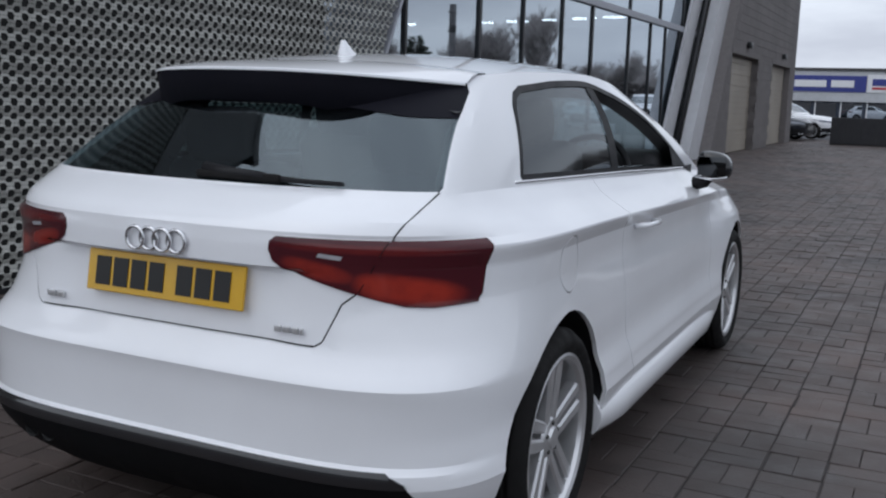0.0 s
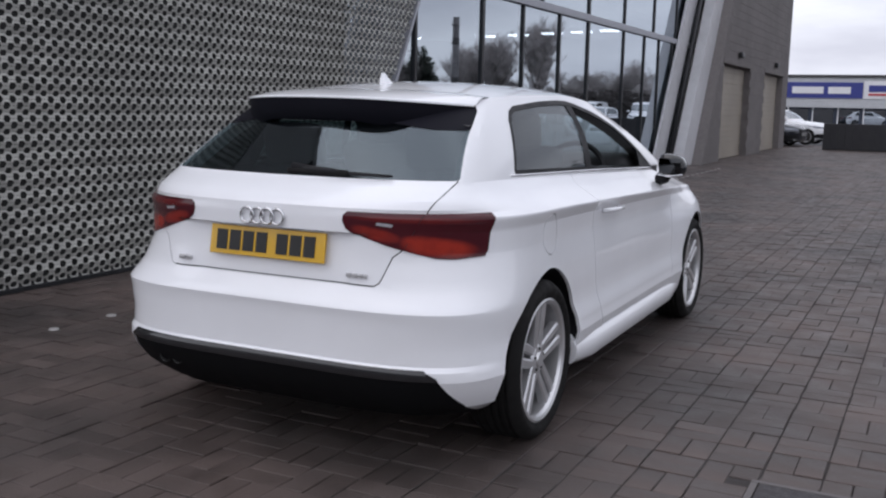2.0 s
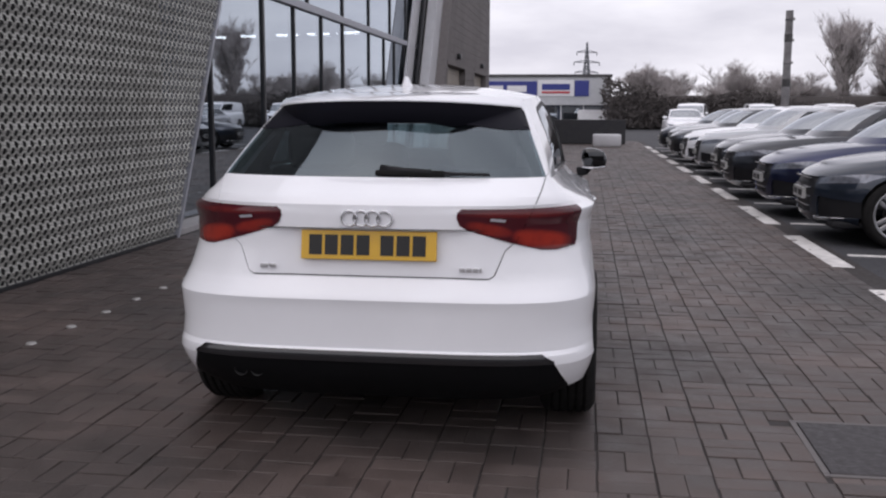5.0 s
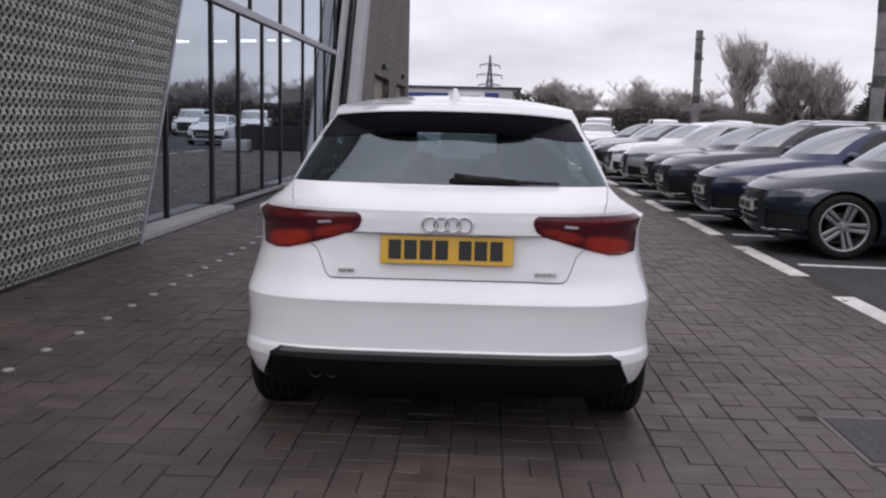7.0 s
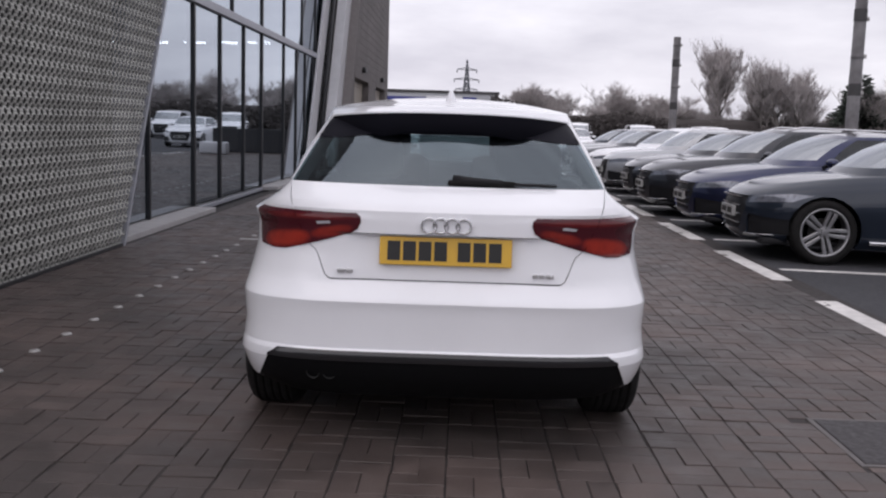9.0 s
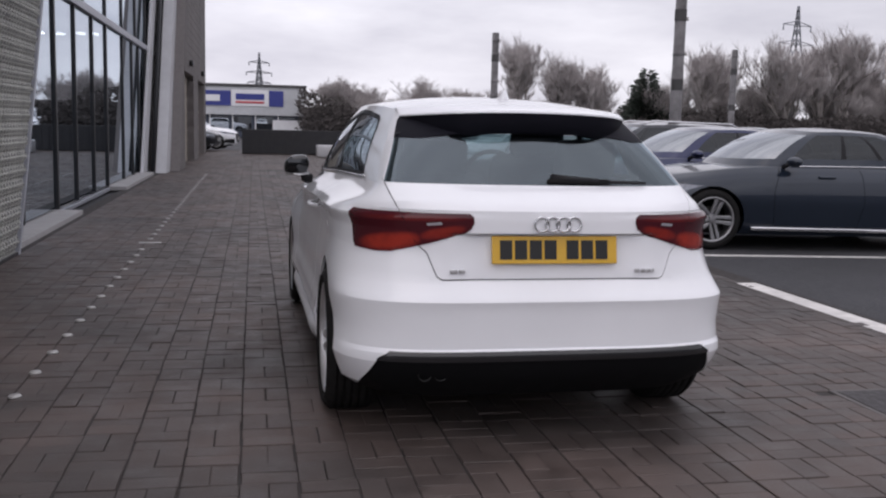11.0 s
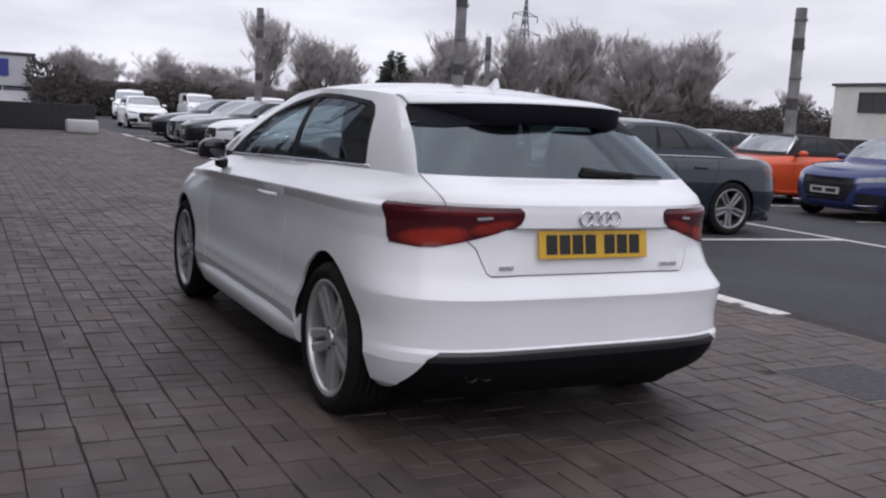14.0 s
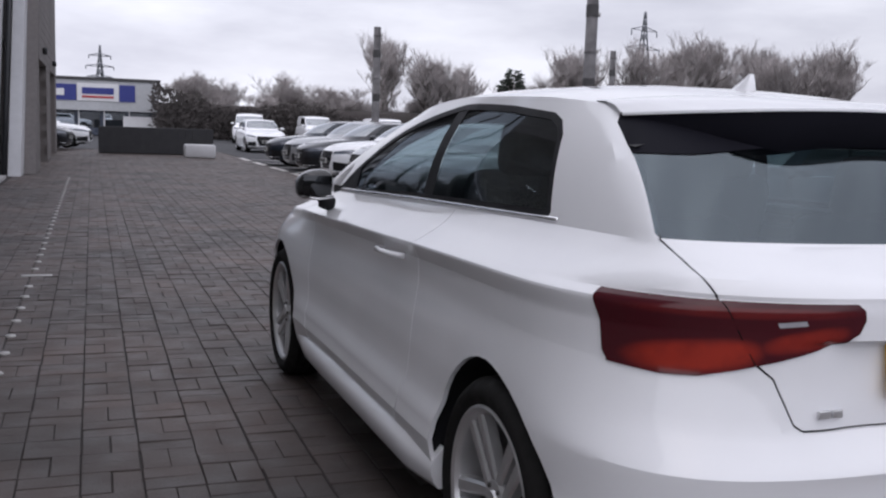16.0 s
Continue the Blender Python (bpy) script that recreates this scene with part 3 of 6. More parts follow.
    seams.append(cut_out(bm, [(-0.455, 0.6635), (0.455, 0.6635), (0.455, 0.6685), (-0.455, 0.6685)], (0, 2), rear))
    valance = cut_out(bm, [(-0.765, 0.10), (-0.755, 0.24), (-0.725, 0.30), (-0.698, 0.358), (-0.655, 0.382), (0.655, 0.382), (0.698, 0.358), (0.725, 0.30), (0.755, 0.24), (0.765, 0.10)], (0, 2), lambda c, n: c.y < 0.6 and c.z < 0.4)
    # side windows, doors, arches
    head = ((0.845, 1.185), (0.875, 1.250), (0.915, 1.288), (0.97, 1.308), (1.12, 1.322), (1.30, 1.332), (1.55, 1.338), (1.85, 1.304), (2.22, 1.225), (2.62, 1.085), (2.95, 0.958))
    dlo = [(0.785, 1.046), (0.795, 1.030), (1.8, 1.002), (2.95, 0.958)]
    for k in range(1, 22):
        y = 2.95 - (2.95 - 0.845) * k / 22 if k < 19 else (0.97, 0.915, 0.875)[k - 19]
        dlo.append((y, smoothly(y, head)))
    dlo.append((0.845, 1.185))
    panes = []
    door_seams = {1: [], -1: []}
    arches = {1: [], -1: []}
    for side in (1, -1):
        ok = lambda c, n, s=side: c.x * s > 0.3 and n.x * s > 0.2
        win = cut_out(bm, dlo, (1, 2), ok)
        lights = cut_out(win, inset(dlo, 0.020), (1, 2), ok)
        pillar = cut_out(lights, [(1.655, 0.95), (1.735, 0.95), (1.655, 1.36), (1.575, 1.36)], (1, 2), ok)
        front = cut_out(lights, [(1.735, 0.9), (3.1, 0.9), (3.1, 1.4), (1.655, 1.4), (1.655, 1.36), (1.735, 0.95)], (1, 2), ok)
        sail = cut_out(front, [(2.60, 0.9), (3.1, 0.9), (3.1, 1.2), (2.60, 1.2)], (1, 2), ok)
        panes.append((win, lights, pillar, front, sail))
        for cy in (0.765, 3.376):
            arches[side].append(cut_out(bm, arch(cy), (1, 2), lambda c, n, s=side: c.x * s > 0.2 and c.z < 0.8))
        path = [(1.42, 0.998), (1.40, 0.85), (1.395, 0.55), (1.43, 0.36), (1.46, 0.300), (2.74, 0.300), (2.80, 0.40), (2.84, 0.60), (2.86, 0.90)]
        for (y0, z0), (y1, z1) in zip(path, path[1:]):
            d = Vector((y1 - y0, z1 - z0)).normalized() * 0.0022
            door_seams[side].append(cut_out(bm, [(y0 - d.y, z0 + d.x), (y1 - d.y, z1 + d.x), (y1 + d.y, z1 - d.x), (y0 + d.y, z0 - d.x)], (1, 2), lambda c, n, s=side: c.x * s > 0.4))
    # fuel flap on the right flank
    flap = circle(0.80, 0.80, 0.085, 20)
    flap_ring = flap + [flap[0]] + [circle(0.80, 0.80, 0.081, 20)[0]] + circle(0.80, 0.80, 0.081, 20)[::-1]
    flap_seam = cut_out(bm, flap_ring, (1, 2), lambda c, n: c.x > 0.4)
    screen = cut_out(bm, [(-0.62, 0.99), (0.62, 0.99), (0.50, 1.335), (-0.50, 1.335)], (0, 2), lambda c, n: c.y > 2.2 and n.y > 0.2 and c.z > 0.97)
    grille = cut_out(bm, [(-0.36, 0.72), (-0.30, 0.34), (0.30, 0.34), (0.36, 0.72)], (0, 2), lambda c, n: c.y > 3.7 and n.y > 0.4)
    heads = [cut_out(bm, [(s * 0.45, 0.66), (s * 0.78, 0.66), (s * 0.80, 0.74), (s * 0.44, 0.71)], (0, 2), lambda c, n: c.y > 3.4) for s in (1, -1)]
    bmesh.ops.remove_doubles(bm, verts=bm.verts, dist=0.00005)
    bm.normal_update()
    for e in bm.edges:
        if len(e.link_faces) == 2 and e.calc_face_angle(0) > 0.33:
            e.smooth = False
    lining = bm.copy()
    bmesh.ops.delete(lining, geom=[f for f in lining.faces if not (0.97 < f.calc_center_median().z < 1.35 and 0.2 < f.calc_center_median().y < 3.0 and f.normal.z < 0.75)], context="FACES")
    rim(bm, 0.014)
    body = part("body", bm, M_WHITE, car)
    part("pillar_lining", rim(push(lining, -0.016), 0.045), M_LINING, car, "dark inner pillar trim")

    # bonnet
    line = [p for p in base if p[1] > 2.85]
    rows = []
    for x, y, z in line:
        rows.append([(x * t, y + 0.02 * (1 - t * t), z + 0.035 * (1 - t * t) - 0.002) for t in (1, 0.94, 0.8, 0.6, 0.3, 0, -0.3, -0.6, -0.8, -0.94, -1)])
    part("bonnet", sheet(rows), M_WHITE, car)
    part("rear_window", push(rear_glass, -0.003), M_GLASS_REAR, car, "tinted rear window glass")
    part("glass_surround", push(frit, -0.001), M_FRIT, car, "black upper edge of the rear window")
    part("windscreen", push(screen, -0.003), M_GLASS, car)
    part("grille", push(grille, -0.02), M_BLACK_GLOSS, car)
    for h in heads:
        part("headlight", h, M_HEADLAMP, car)
    joined = bmesh.new()
    for s in seams + door_seams[1] + door_seams[-1] + [flap_seam]:
        push(s, -0.006)
        tmp = bpy.data.meshes.new("tmp")
        s.to_mesh(tmp)
        joined.from_mesh(tmp)
        bpy.data.meshes.remove(tmp)
        s.free()
    tagged(part("panel_gap", joined, M_SEAM, car), kind="stuff")
    blade_strip = cut_out(valance, [(-0.9, 0.346), (0.9, 0.346), (0.9, 0.40), (-0.9, 0.40)], (0, 2), lambda c, n: True)
    val = part("lower_valance", rim(push(valance, -0.004), 0.02), M_VALANCE, car, "black plastic lower rear bumper valance")
    part("valance_blade", rim(push(blade_strip, 0.006), 0.024), M_BLACK_GLOSS, val, "gloss black upper edge of the valance")
    for (lens, low, mid, deep, chip, gap), side in zip(pieces, (1, -1)):
        lamp_ob = part("rear_light", rim(push(lens, 0.004), 0.012), M_LAMP_LENS, car, "wedge-shaped dark red rear light")
        part("tail_lamp_band", push(low, 0.0035), M_LAMP_LENS, lamp_ob, "bright red lamp band")
        part("tail_lamp_band", push(mid, 0.0035), M_LAMP_LENS, lamp_ob, "bright red lamp band")
        part("upper_lens", push(deep, 0.003), M_LAMP_LENS, lamp_ob, "deep red upper lens")
        part("reversing_lamp", push(chip, 0.003), M_LAMP_CLEAR, lamp_ob, "clear reversing lamp")
        tagged(part("lamp_gap", push(gap, -0.004), M_SEAM, lamp_ob), kind="stuff")
    for (win, lights, pillar, front, sail), side in zip(panes, (1, -1)):
        part("window_surround", rim(push(win, 0.001), 0.008), M_BLACK_TRIM, car, "black window surround")
        part("side_window", push(lights, -0.004), M_GLASS_QUARTER, car, "tinted quarter window")
        part("window_pillar", push(pillar, -0.001), M_BLACK_TRIM, car)
        part("mirror_sail", push(sail, 0.0), M_BLACK_TRIM, car)
        if side < 0:
            part("side_window", push(front, -0.004), M_GLASS, car, "tinted door window")
        else:
            # the driver's window is wound down; the glass edge shows over the sill
            front.free()
            edge = bmesh.new()
            tube(edge, [(skin(y, 0.97) * 0.83, y, lerp(y, ((1.8, 1.014), (2.6, 0.984)))) for y in (1.76, 2.0, 2.3, 2.58)], 0.004, 5)
            part("door_glass_edge", edge, M_GLASS, car, "edge of the lowered door glass")
        strip = bmesh.new()
        pts = []
        for k in range(24):
            y = 0.74 + (2.92 - 0.74) * k / 23
            zz = lerp(y, ((0.735, 1.030), (1.8, 1.002), (2.95, 0.958)))
            near = min(base, key=lambda p: abs(p[1] - y))
            pts.append((side * (near[0] - 0.004), y, zz))
        tube(strip, pts, 0.007, 6)
        part("window_strip", strip, M_CHROME, car, "thin chrome window strip")
        for a in arches[side]:
            a.free()
        for cy in (0.765, 3.376):
            rows = []
            for k in range(29):
                t = -0.15 + (math.pi + 0.3) * k / 28
                rows.append([(side * x, cy + (0.448 if math.cos(t) < 0 and cy < 2 else 0.366) * math.cos(t), 0.300 + 0.364 * math.sin(t)) for x in (skin(cy + (0.448 if math.cos(t) < 0 and cy < 2 else 0.366) * math.cos(t), 0.300 + 0.364 * math.sin(t)) - 0.010, 0.80, 0.56)])
            part("arch_liner", sheet(rows), M_BLACK_TRIM, car)
        mir = bmesh.new()
        bmesh.ops.create_uvsphere(mir, u_segments=24, v_segments=16, radius=1.0)
        for v in mir.verts:
            x, y, z = v.co
            v.co = Vector((side * (0.874 + (0.086 if x > 0 else 0.072) * (abs(x) ** 0.85) * (1 if x > 0 else -1)), 2.64 + (0.055 if y < 0 else 0.10) * (abs(y) ** 0.7) * (1 if y > 0 else -1), 0.990 + (0.068 if z > 0 else 0.060) * (abs(z) ** 0.75) * (1 if z > 0 else -1) - 0.012 * x))
        if side < 0:
            bmesh.ops.reverse_faces(mir, faces=mir.faces)
        shell = part("door_mirror", mir, M_BLACK_GLOSS, car, "black door mirror")
        foot = bmesh.new()
        tube(foot, [(side * 0.785, 2.70, 0.902), (side * 0.830, 2.69, 0.914), (side * 0.864, 2.67, 0.952)], 0.033, 10, 0.026)
        part("mirror_foot", foot, M_BLACK_TRIM, shell)
        ind = bmesh.new()
        tube(ind, [(side * 0.808, 2.590, 0.944), (side * 0.880, 2.584, 0.934), (side * 0.948, 2.600, 0.944)], 0.0075, 6)
        part("mirror_strip", ind, M_CHROME, shell)
        part("mirror_glass", boxed(side * 0.880 - 0.062, side * 0.880 + 0.062, 2.578, 2.584, 0.950, 1.036, 0.002), M_MIRROR, shell)
        hb = bmesh.new()
        wy = lerp(0.82, half_w) - 0.022
        tube(hb, [(side * (wy - 0.005), 1.52, 0.832), (side * (wy + 0.030), 1.56, 0.834), (side * (wy + 0.034), 1.66, 0.832), (side * (wy + 0.028), 1.74, 0.830), (side * (wy - 0.005), 1.78, 0.828)], 0.0095, 8)
        part("door_handle", hb, M_WHITE, car)
        rows = []
        for k in range(25):
            y = 1.105 + (3.02 - 1.105) * k / 24
            ends = smoothly(min(y - 1.105, 3.02 - y), ((0.0, 0.0), (0.22, 1.0)))
            rows.append([(side * (x - 0.022 * (1 - ends)), y, z + (0.012 * (1 - ends) if z < 0.2 else 0.0)) for x, z in ((0.850, 0.318), (0.872, 0.292), (0.884, 0.272), (0.889, 0.258), (0.888, 0.236), (0.878, 0.196), (0.864, 0.178), (0.78, 0.172))])
        skirt = sheet(rows)
        for r in (rows[0], rows[-1]):
            skirt.faces.new([skirt.verts.new(p) for p in r])
        bmesh.ops.recalc_face_normals(skirt, faces=skirt.faces)
        part("side_skirt", skirt, M_WHITE, car)

    # roof spoiler: white blade carrying on the roof, black lip under it
    blade, lip = [], []
    for k in range(33):
        s = -1 + 2 * k / 32
        x = 0.534 * s
        y_in = 0.58 + 0.20 * s * s
        y_out = 0.315 + 0.375 * abs(s) ** 3.6
        z_out = 1.332 - 0.024 * abs(s) ** 2.4
        z_in = roof_z(x, y_in, 0.55) + 0.004
        blade.append([(x, y_in, z_in - 0.03), (x, y_in + 0.05, roof_z(x, y_in + 0.05, 0.55) + 0.001), (x, y_in, z_in), (x, (y_in + y_out) / 2, (z_in + z_out) / 2 + 0.006), (x, y_out + 0.012, z_out + 0.003), (x, y_out, z_out), (x, y_out + 0.002, z_out - 0.006)])
        drop = 0.088 + 0.018 * smoothly(abs(s), ((0.0, 0.0), (0.35, 0.1), (0.6, 1.0), (0.82, 1.0), (1.0, 0.3)))
        x *= 0.985
        lip.append([(x, y_out + 0.002, z_out - 0.006), (x, y_out + 0.008, z_out - 0.03), (x, y_out + 0.022, z_out - drop), (x, y_out + 0.045, z_out - drop - 0.004), (x, y_in + 0.04, z_out - drop + 0.03)])
    bm = sheet(blade)
    bmesh.ops.recalc_face_normals(bm, faces=bm.faces)
    spoiler = part("roof_spoiler", bm, M_WHITE, car, "white roof edge spoiler")
    part("spoiler_lip", sheet(lip), M_FRIT, spoiler, "gloss black spoiler underside")
    part("brake_lamp", boxed(-0.14, 0.14, 0.345, 0.36, 1.295, 1.308, 0.003), M_LAMP_DEEP, spoiler)

    # aerial fin
    fin = bmesh.new()
    rows = []
    for t in (0.0, 0.15, 0.35, 0.6, 0.8, 0.93, 1.0):
        y0, y1 = 0.855 + 0.02 * t, 1.02 - 0.125 * t ** 0.7
        w = 0.030 * (1 - 0.75 * t)
        z = 1.385 + 0.055 * t
        rows.append([(0, y0, z), (w, y0 + 0.25 * (y1 - y0), z), (w * 0.9, y0 + 0.6 * (y1 - y0), z), (0, y1, z), (-w * 0.9, y0 + 0.6 * (y1 - y0), z), (-w, y0 + 0.25 * (y1 - y0), z)])
    part("aerial_fin", sheet(rows, True), M_WHITE, car)

    # number plate with plain bars, badges, wiper, exhausts
    tilt = pose(0, 0.036, 0.786, -9, 0, 0)
    plate = part("number_plate", boxed(-0.26, 0.26, -0.006, 0.004, -0.0555, 0.0555, 0.003), M_PLATE_Y, car, "yellow number plate with dark bars", smooth=False)
    plate.matrix_basis = tilt
    spans, x = [], -0.228
    for k in range(7):
        spans.append((x, x + 0.050))
        x += 0.061 + (0.031 if k == 3 else 0)
    bars(plate, M_PLATE_BAR, spans, -0.0065, -0.038, 0.038)
    for k in range(4):
        cx = -0.0668 + 0.0445 * k
        prof = [[(cx + (0.0285 + 0.0045 * math.cos(a)) * math.cos(t), 0.006 + 0.006 * math.sin(a) + 0.002 * (k % 2), 0.891 + (0.0285 + 0.0045 * math.cos(a)) * math.sin(t)) for a in (2 * math.pi * i / 8 for i in range(8))] for t in (2 * math.pi * j / 28 for j in range(29))]
        bm = sheet(prof, True)
        bmesh.ops.recalc_face_normals(bm, faces=bm.faces)
        part("emblem_ring", bm, M_CHROME, car, "chrome emblem ring")
    for x0, ws in ((-0.425, (0.03, 0.025)), (0.345, (0.02, 0.02, 0.018, 0.008))):
        x = x0
        for w in ws:
            part("badge_bar", boxed(x, x + w, 0.036, 0.044, 0.692, 0.709, 0.002), M_ALLOY, car)
            x += w + 0.006
    wip = bmesh.new()
    tube(wip, [(0.02, 0.178, 1.066), (0.10, 0.170, 1.060), (0.22, 0.168, 1.054)], 0.016, 8, 0.011)
    tube(wip, [(0.16, 0.168, 1.053), (0.32, 0.176, 1.049), (0.44, 0.196, 1.046)], 0.009, 6, 0.006)
    wiper = part("rear_wiper", wip, M_BLACK_TRIM, car)
    wb = bmesh.new()
    box(wb, 0.0, 0.27, 0.158, 0.180, 1.040, 1.062, 0.008)
    part("wiper_blade", wb, M_RUBBER, wiper)
    for x in (-0.515, -0.450):
        ex = bmesh.new()
        lathe(ex, [(0.10, 0.024), (0.0, 0.027), (-0.003, 0.0255), (0.0, 0.023), (0.09, 0.021), (0.09, 0.001)], 20)
        bmesh.ops.transform(ex, matrix=pose(x, 0.045, 0.285, 0, 0, 90), verts=ex.verts)
        bmesh.ops.recalc_face_normals(ex, faces=ex.faces)
        part("tailpipe", ex, M_PIPE, car)
    # underside and cabin
    und = bmesh.new()
    box(und, -0.62, 0.62, 0.50, 4.0, 0.14, 0.26, 0.03)
    box(und, -0.80, 0.80, 1.16, 2.98, 0.13, 0.25, 0.03)
    part("underbody", und, M_VALANCE, car)
    cab = sheet([[(s * 0.69, y, z) for s, z in ((1, 0.97), (1, 0.5), (1, 0.34), (-1, 0.34), (-1, 0.5), (-1, 0.97))] for y in (0.32, 0.9, 1.6, 2.4, 3.05)])
    part("cabin_lining", cab, M_TRIM_IN, car)
    rows = []
    for y in (0.56, 0.8, 1.1, 1.5, 1.9, 2.25):
        rows.append([(x, y, roof_z(x, y, 0.56) - (0.055 if abs(x) < 0.5 else 0.085)) for x in (-0.57, -0.4, -0.2, 0, 0.2, 0.4, 0.57)])
    part("headliner", sheet(rows), M_LINER, car)
    part("dashboard", boxed(-0.64, 0.64, 2.50, 2.86, 0.72, 1.045, 0.06), M_TRIM_IN, car)
    part("parcel_shelf", boxed(-0.62, 0.62, 0.40, 0.82, 0.93, 0.965, 0.012), M_TRIM_IN, car)
    prof = [[(0.36 + (0.185 + 0.016 * math.cos(a)) * math.cos(t), 2.42 + 0.016 * math.sin(a) + 0.07 * math.sin(t), 0.93 + (0.175 + 0.016 * math.cos(a)) * math.sin(t)) for a in (2 * math.pi * i / 8 for i in range(8))] for t in (2 * math.pi * j / 28 for j in range(29))]
    part("steering_wheel", sheet(prof, True), M_TRIM_IN, car)
    for sx in (-0.36, 0.36):
        for y, zb in ((1.72, 1.02), (0.92, 0.99)):
            seat = part("seat", boxed(sx - 0.25, sx + 0.25, y - 0.02, y + 0.50, 0.36, 0.54, 0.05), M_SEAT, car)
            part("backrest", boxed(-0.25, 0.25, -0.07, 0.07, 0, 0.66 if y > 1.5 else 0.58, 0.06, pose(sx, y - 0.03, 0.48, 14, 0, 0)), M_SEAT, seat)
            part("headrest", boxed(-0.15, 0.15, -0.05, 0.05, 0, 0.19, 0.045, pose(sx, y - (0.19 if y > 1.5 else 0.17), 1.10 if y > 1.5 else 1.03, 14, 0, 0)), M_SEAT, seat)
    wheel = make_wheel(0.324, 0.250, 0.222, "twin", M_ALLOY)
    fit_wheels(car, wheel, 0.754, 0.720, 3.376, 0.298, wider=0.012)
    car.location.z = 0.024
    car.rotation_euler.z = radians(0.6)
    return car


HATCH = hatchback()


# ---- ground ----
M_ASPHALT = mat("asphalt", (0.036, 0.036, 0.041), 0.85, vary=0.25, scale=40, bump=0.5, bump_scale=180, stain=0.25, stain_scale=0.5)
M_BEDDING = mat("paving_joint_sand", (0.030, 0.025, 0.024), 0.9, vary=0.3, scale=20)
M_PAVER = mat("grey_brown_paving_block", (0.056, 0.0495, 0.0478), 0.58, vary=0.18, scale=5, bump=0.35, bump_scale=120, per_object=0.15, stain=0.40, stain_scale=0.9, tint=(0.082, 0.057, 0.0485))
M_PAVER_FAR = mat("grey_brown_paving_blocks", (0.056, 0.0495, 0.0478), 0.58, vary=0.18, scale=5, bump=0.35, bump_scale=120, island=0.15, stain=0.40, stain_scale=0.9, tint=(0.082, 0.057, 0.0485))
M_LINE = mat("white_road_paint", (0.62, 0.60, 0.58), 0.7, vary=0.2, scale=9, bump=0.2, bump_scale=200, stain=0.15, stain_scale=1.5)
M_CONCRETE = mat("pale_concrete", (0.34, 0.33, 0.33), 0.8, vary=0.12, scale=8, bump=0.2, bump_scale=90, stain=0.1)
M_COVER_FRAME = mat("worn_cover_frame", (0.11, 0.10, 0.098), 0.7, vary=0.2, scale=14)
M_IRON = mat("cast_iron_cover", (0.040, 0.035, 0.037), 0.6, 0.3, vary=0.2, scale=30, bump=0.4, bump_scale=80)

LOT_X0, LOT_X1, LOT_FALL = 3.17, 16.0, 0.0139


def lot_z(x):
    """Height of the car park surface, which falls away from the paving."""
    return -0.006 - LOT_FALL * (min(max(x, LOT_X0), LOT_X1) - LOT_X0)


size = 900
rows = []
for y in (-size, -34.0, -30.0, 37.0, 40.0, size):
    low = -30.0 <= y <= 37.0
    rows.append([(x, y, (lot_z(x) - 0.049 if low and x < 70 else -0.055)) for x in (-size, LOT_X0, LOT_X1, 66.0, 70.0, size)])
tagged(part("ground", sheet(rows), M_ASPHALT, smooth=False), label="wide dark asphalt yard reaching the horizon", category="ground", kind="structure")
rows = []
for x in (LOT_X0, LOT_X1, 64.0):
    rows.append([(x, -30, lot_z(x) - 0.04), (x, -30, lot_z(x)), (x, 36.5, lot_z(x)), (x, 36.5, lot_z(x) - 0.04)])
lot = part("car_park_road", sheet(rows), M_ASPHALT, smooth=False)
tagged(lot, label="dark grey asphalt car park surface", category="road", kind="structure")
bed = part("pavement", boxed(-3.5, 3.17, -9, 38.5, -0.05, -0.0065), M_BEDDING, smooth=False)
tagged(bed, label="grey-brown block paving in basketweave pattern", category="pavement", kind="structure")


def line_mark(name, x0, x1, y0, y1, label):
    bm = bmesh.new()
    box(bm, x0, x1, y0, y1, -0.004, 0.001)
    for v in bm.verts:
        if x0 > LOT_X0:
            v.co.z += lot_z(v.co.x) + 0.004
    return tagged(part(name, bm, M_LINE, smooth=False), label=label, category="road marking", group="white road lines", kind="structure")


for k in range(-2, 10):
    y = 1.87 + 3.17 * k
    line_mark("edge_dash", 2.905, 3.085, y, y + 2.11, "worn white edge line dash at the paving border")
for k in range(11):
    y = 5.74 + 2.55 * k
    line_mark("bay_line", 3.22, 8.05, y, y + 0.10, "white parking bay line on asphalt")
line_mark("bay_end_line", 8.05, 8.15, 3.0, 32.0, "white line along the bay ends")
for k in range(8):
    y = 7.9 + 2.6 * k
    line_mark("bay_line", 10.9, 15.8, y, y + 0.10, "white parking bay line on asphalt")

# studs let into the paving
M_STUD = mat("pale_metal_stud", (0.42, 0.41, 0.40), 0.45, 0.3, vary=0.1)
for k in range(46):
    y = 0.133 + 0.4345 * k
    if abs(y - 6.75) < 0.15:
        continue
    bm = bmesh.new()
    r = bmesh.ops.create_cone(bm, cap_ends=True, segments=16, radius1=0.034, radius2=0.026, depth=0.012)
    bmesh.ops.translate(bm, verts=bm.verts, vec=(0, 0, 0.004))
    st = part("paving_stud", bm, M_STUD)
    st.location = (-2.262, y, 0)
    tagged(st, label="small round pale metal stud in the paving", category="paving stud", group="row of paving studs")
bm = boxed(-2.345, -2.12, 6.71, 6.79, -0.002, 0.006, 0.002)
tagged(part("paving_marker", bm, M_STUD), label="pale metal marker strip across the stud row", category="paving stud")
cover = part("manhole_cover", boxed(1.72, 2.30, 0.07, 0.66, -0.02, 0.004, 0.003), M_IRON, smooth=False)
tagged(cover, label="square dark cast iron manhole cover in the paving", category="manhole cover")
fr = bmesh.new()
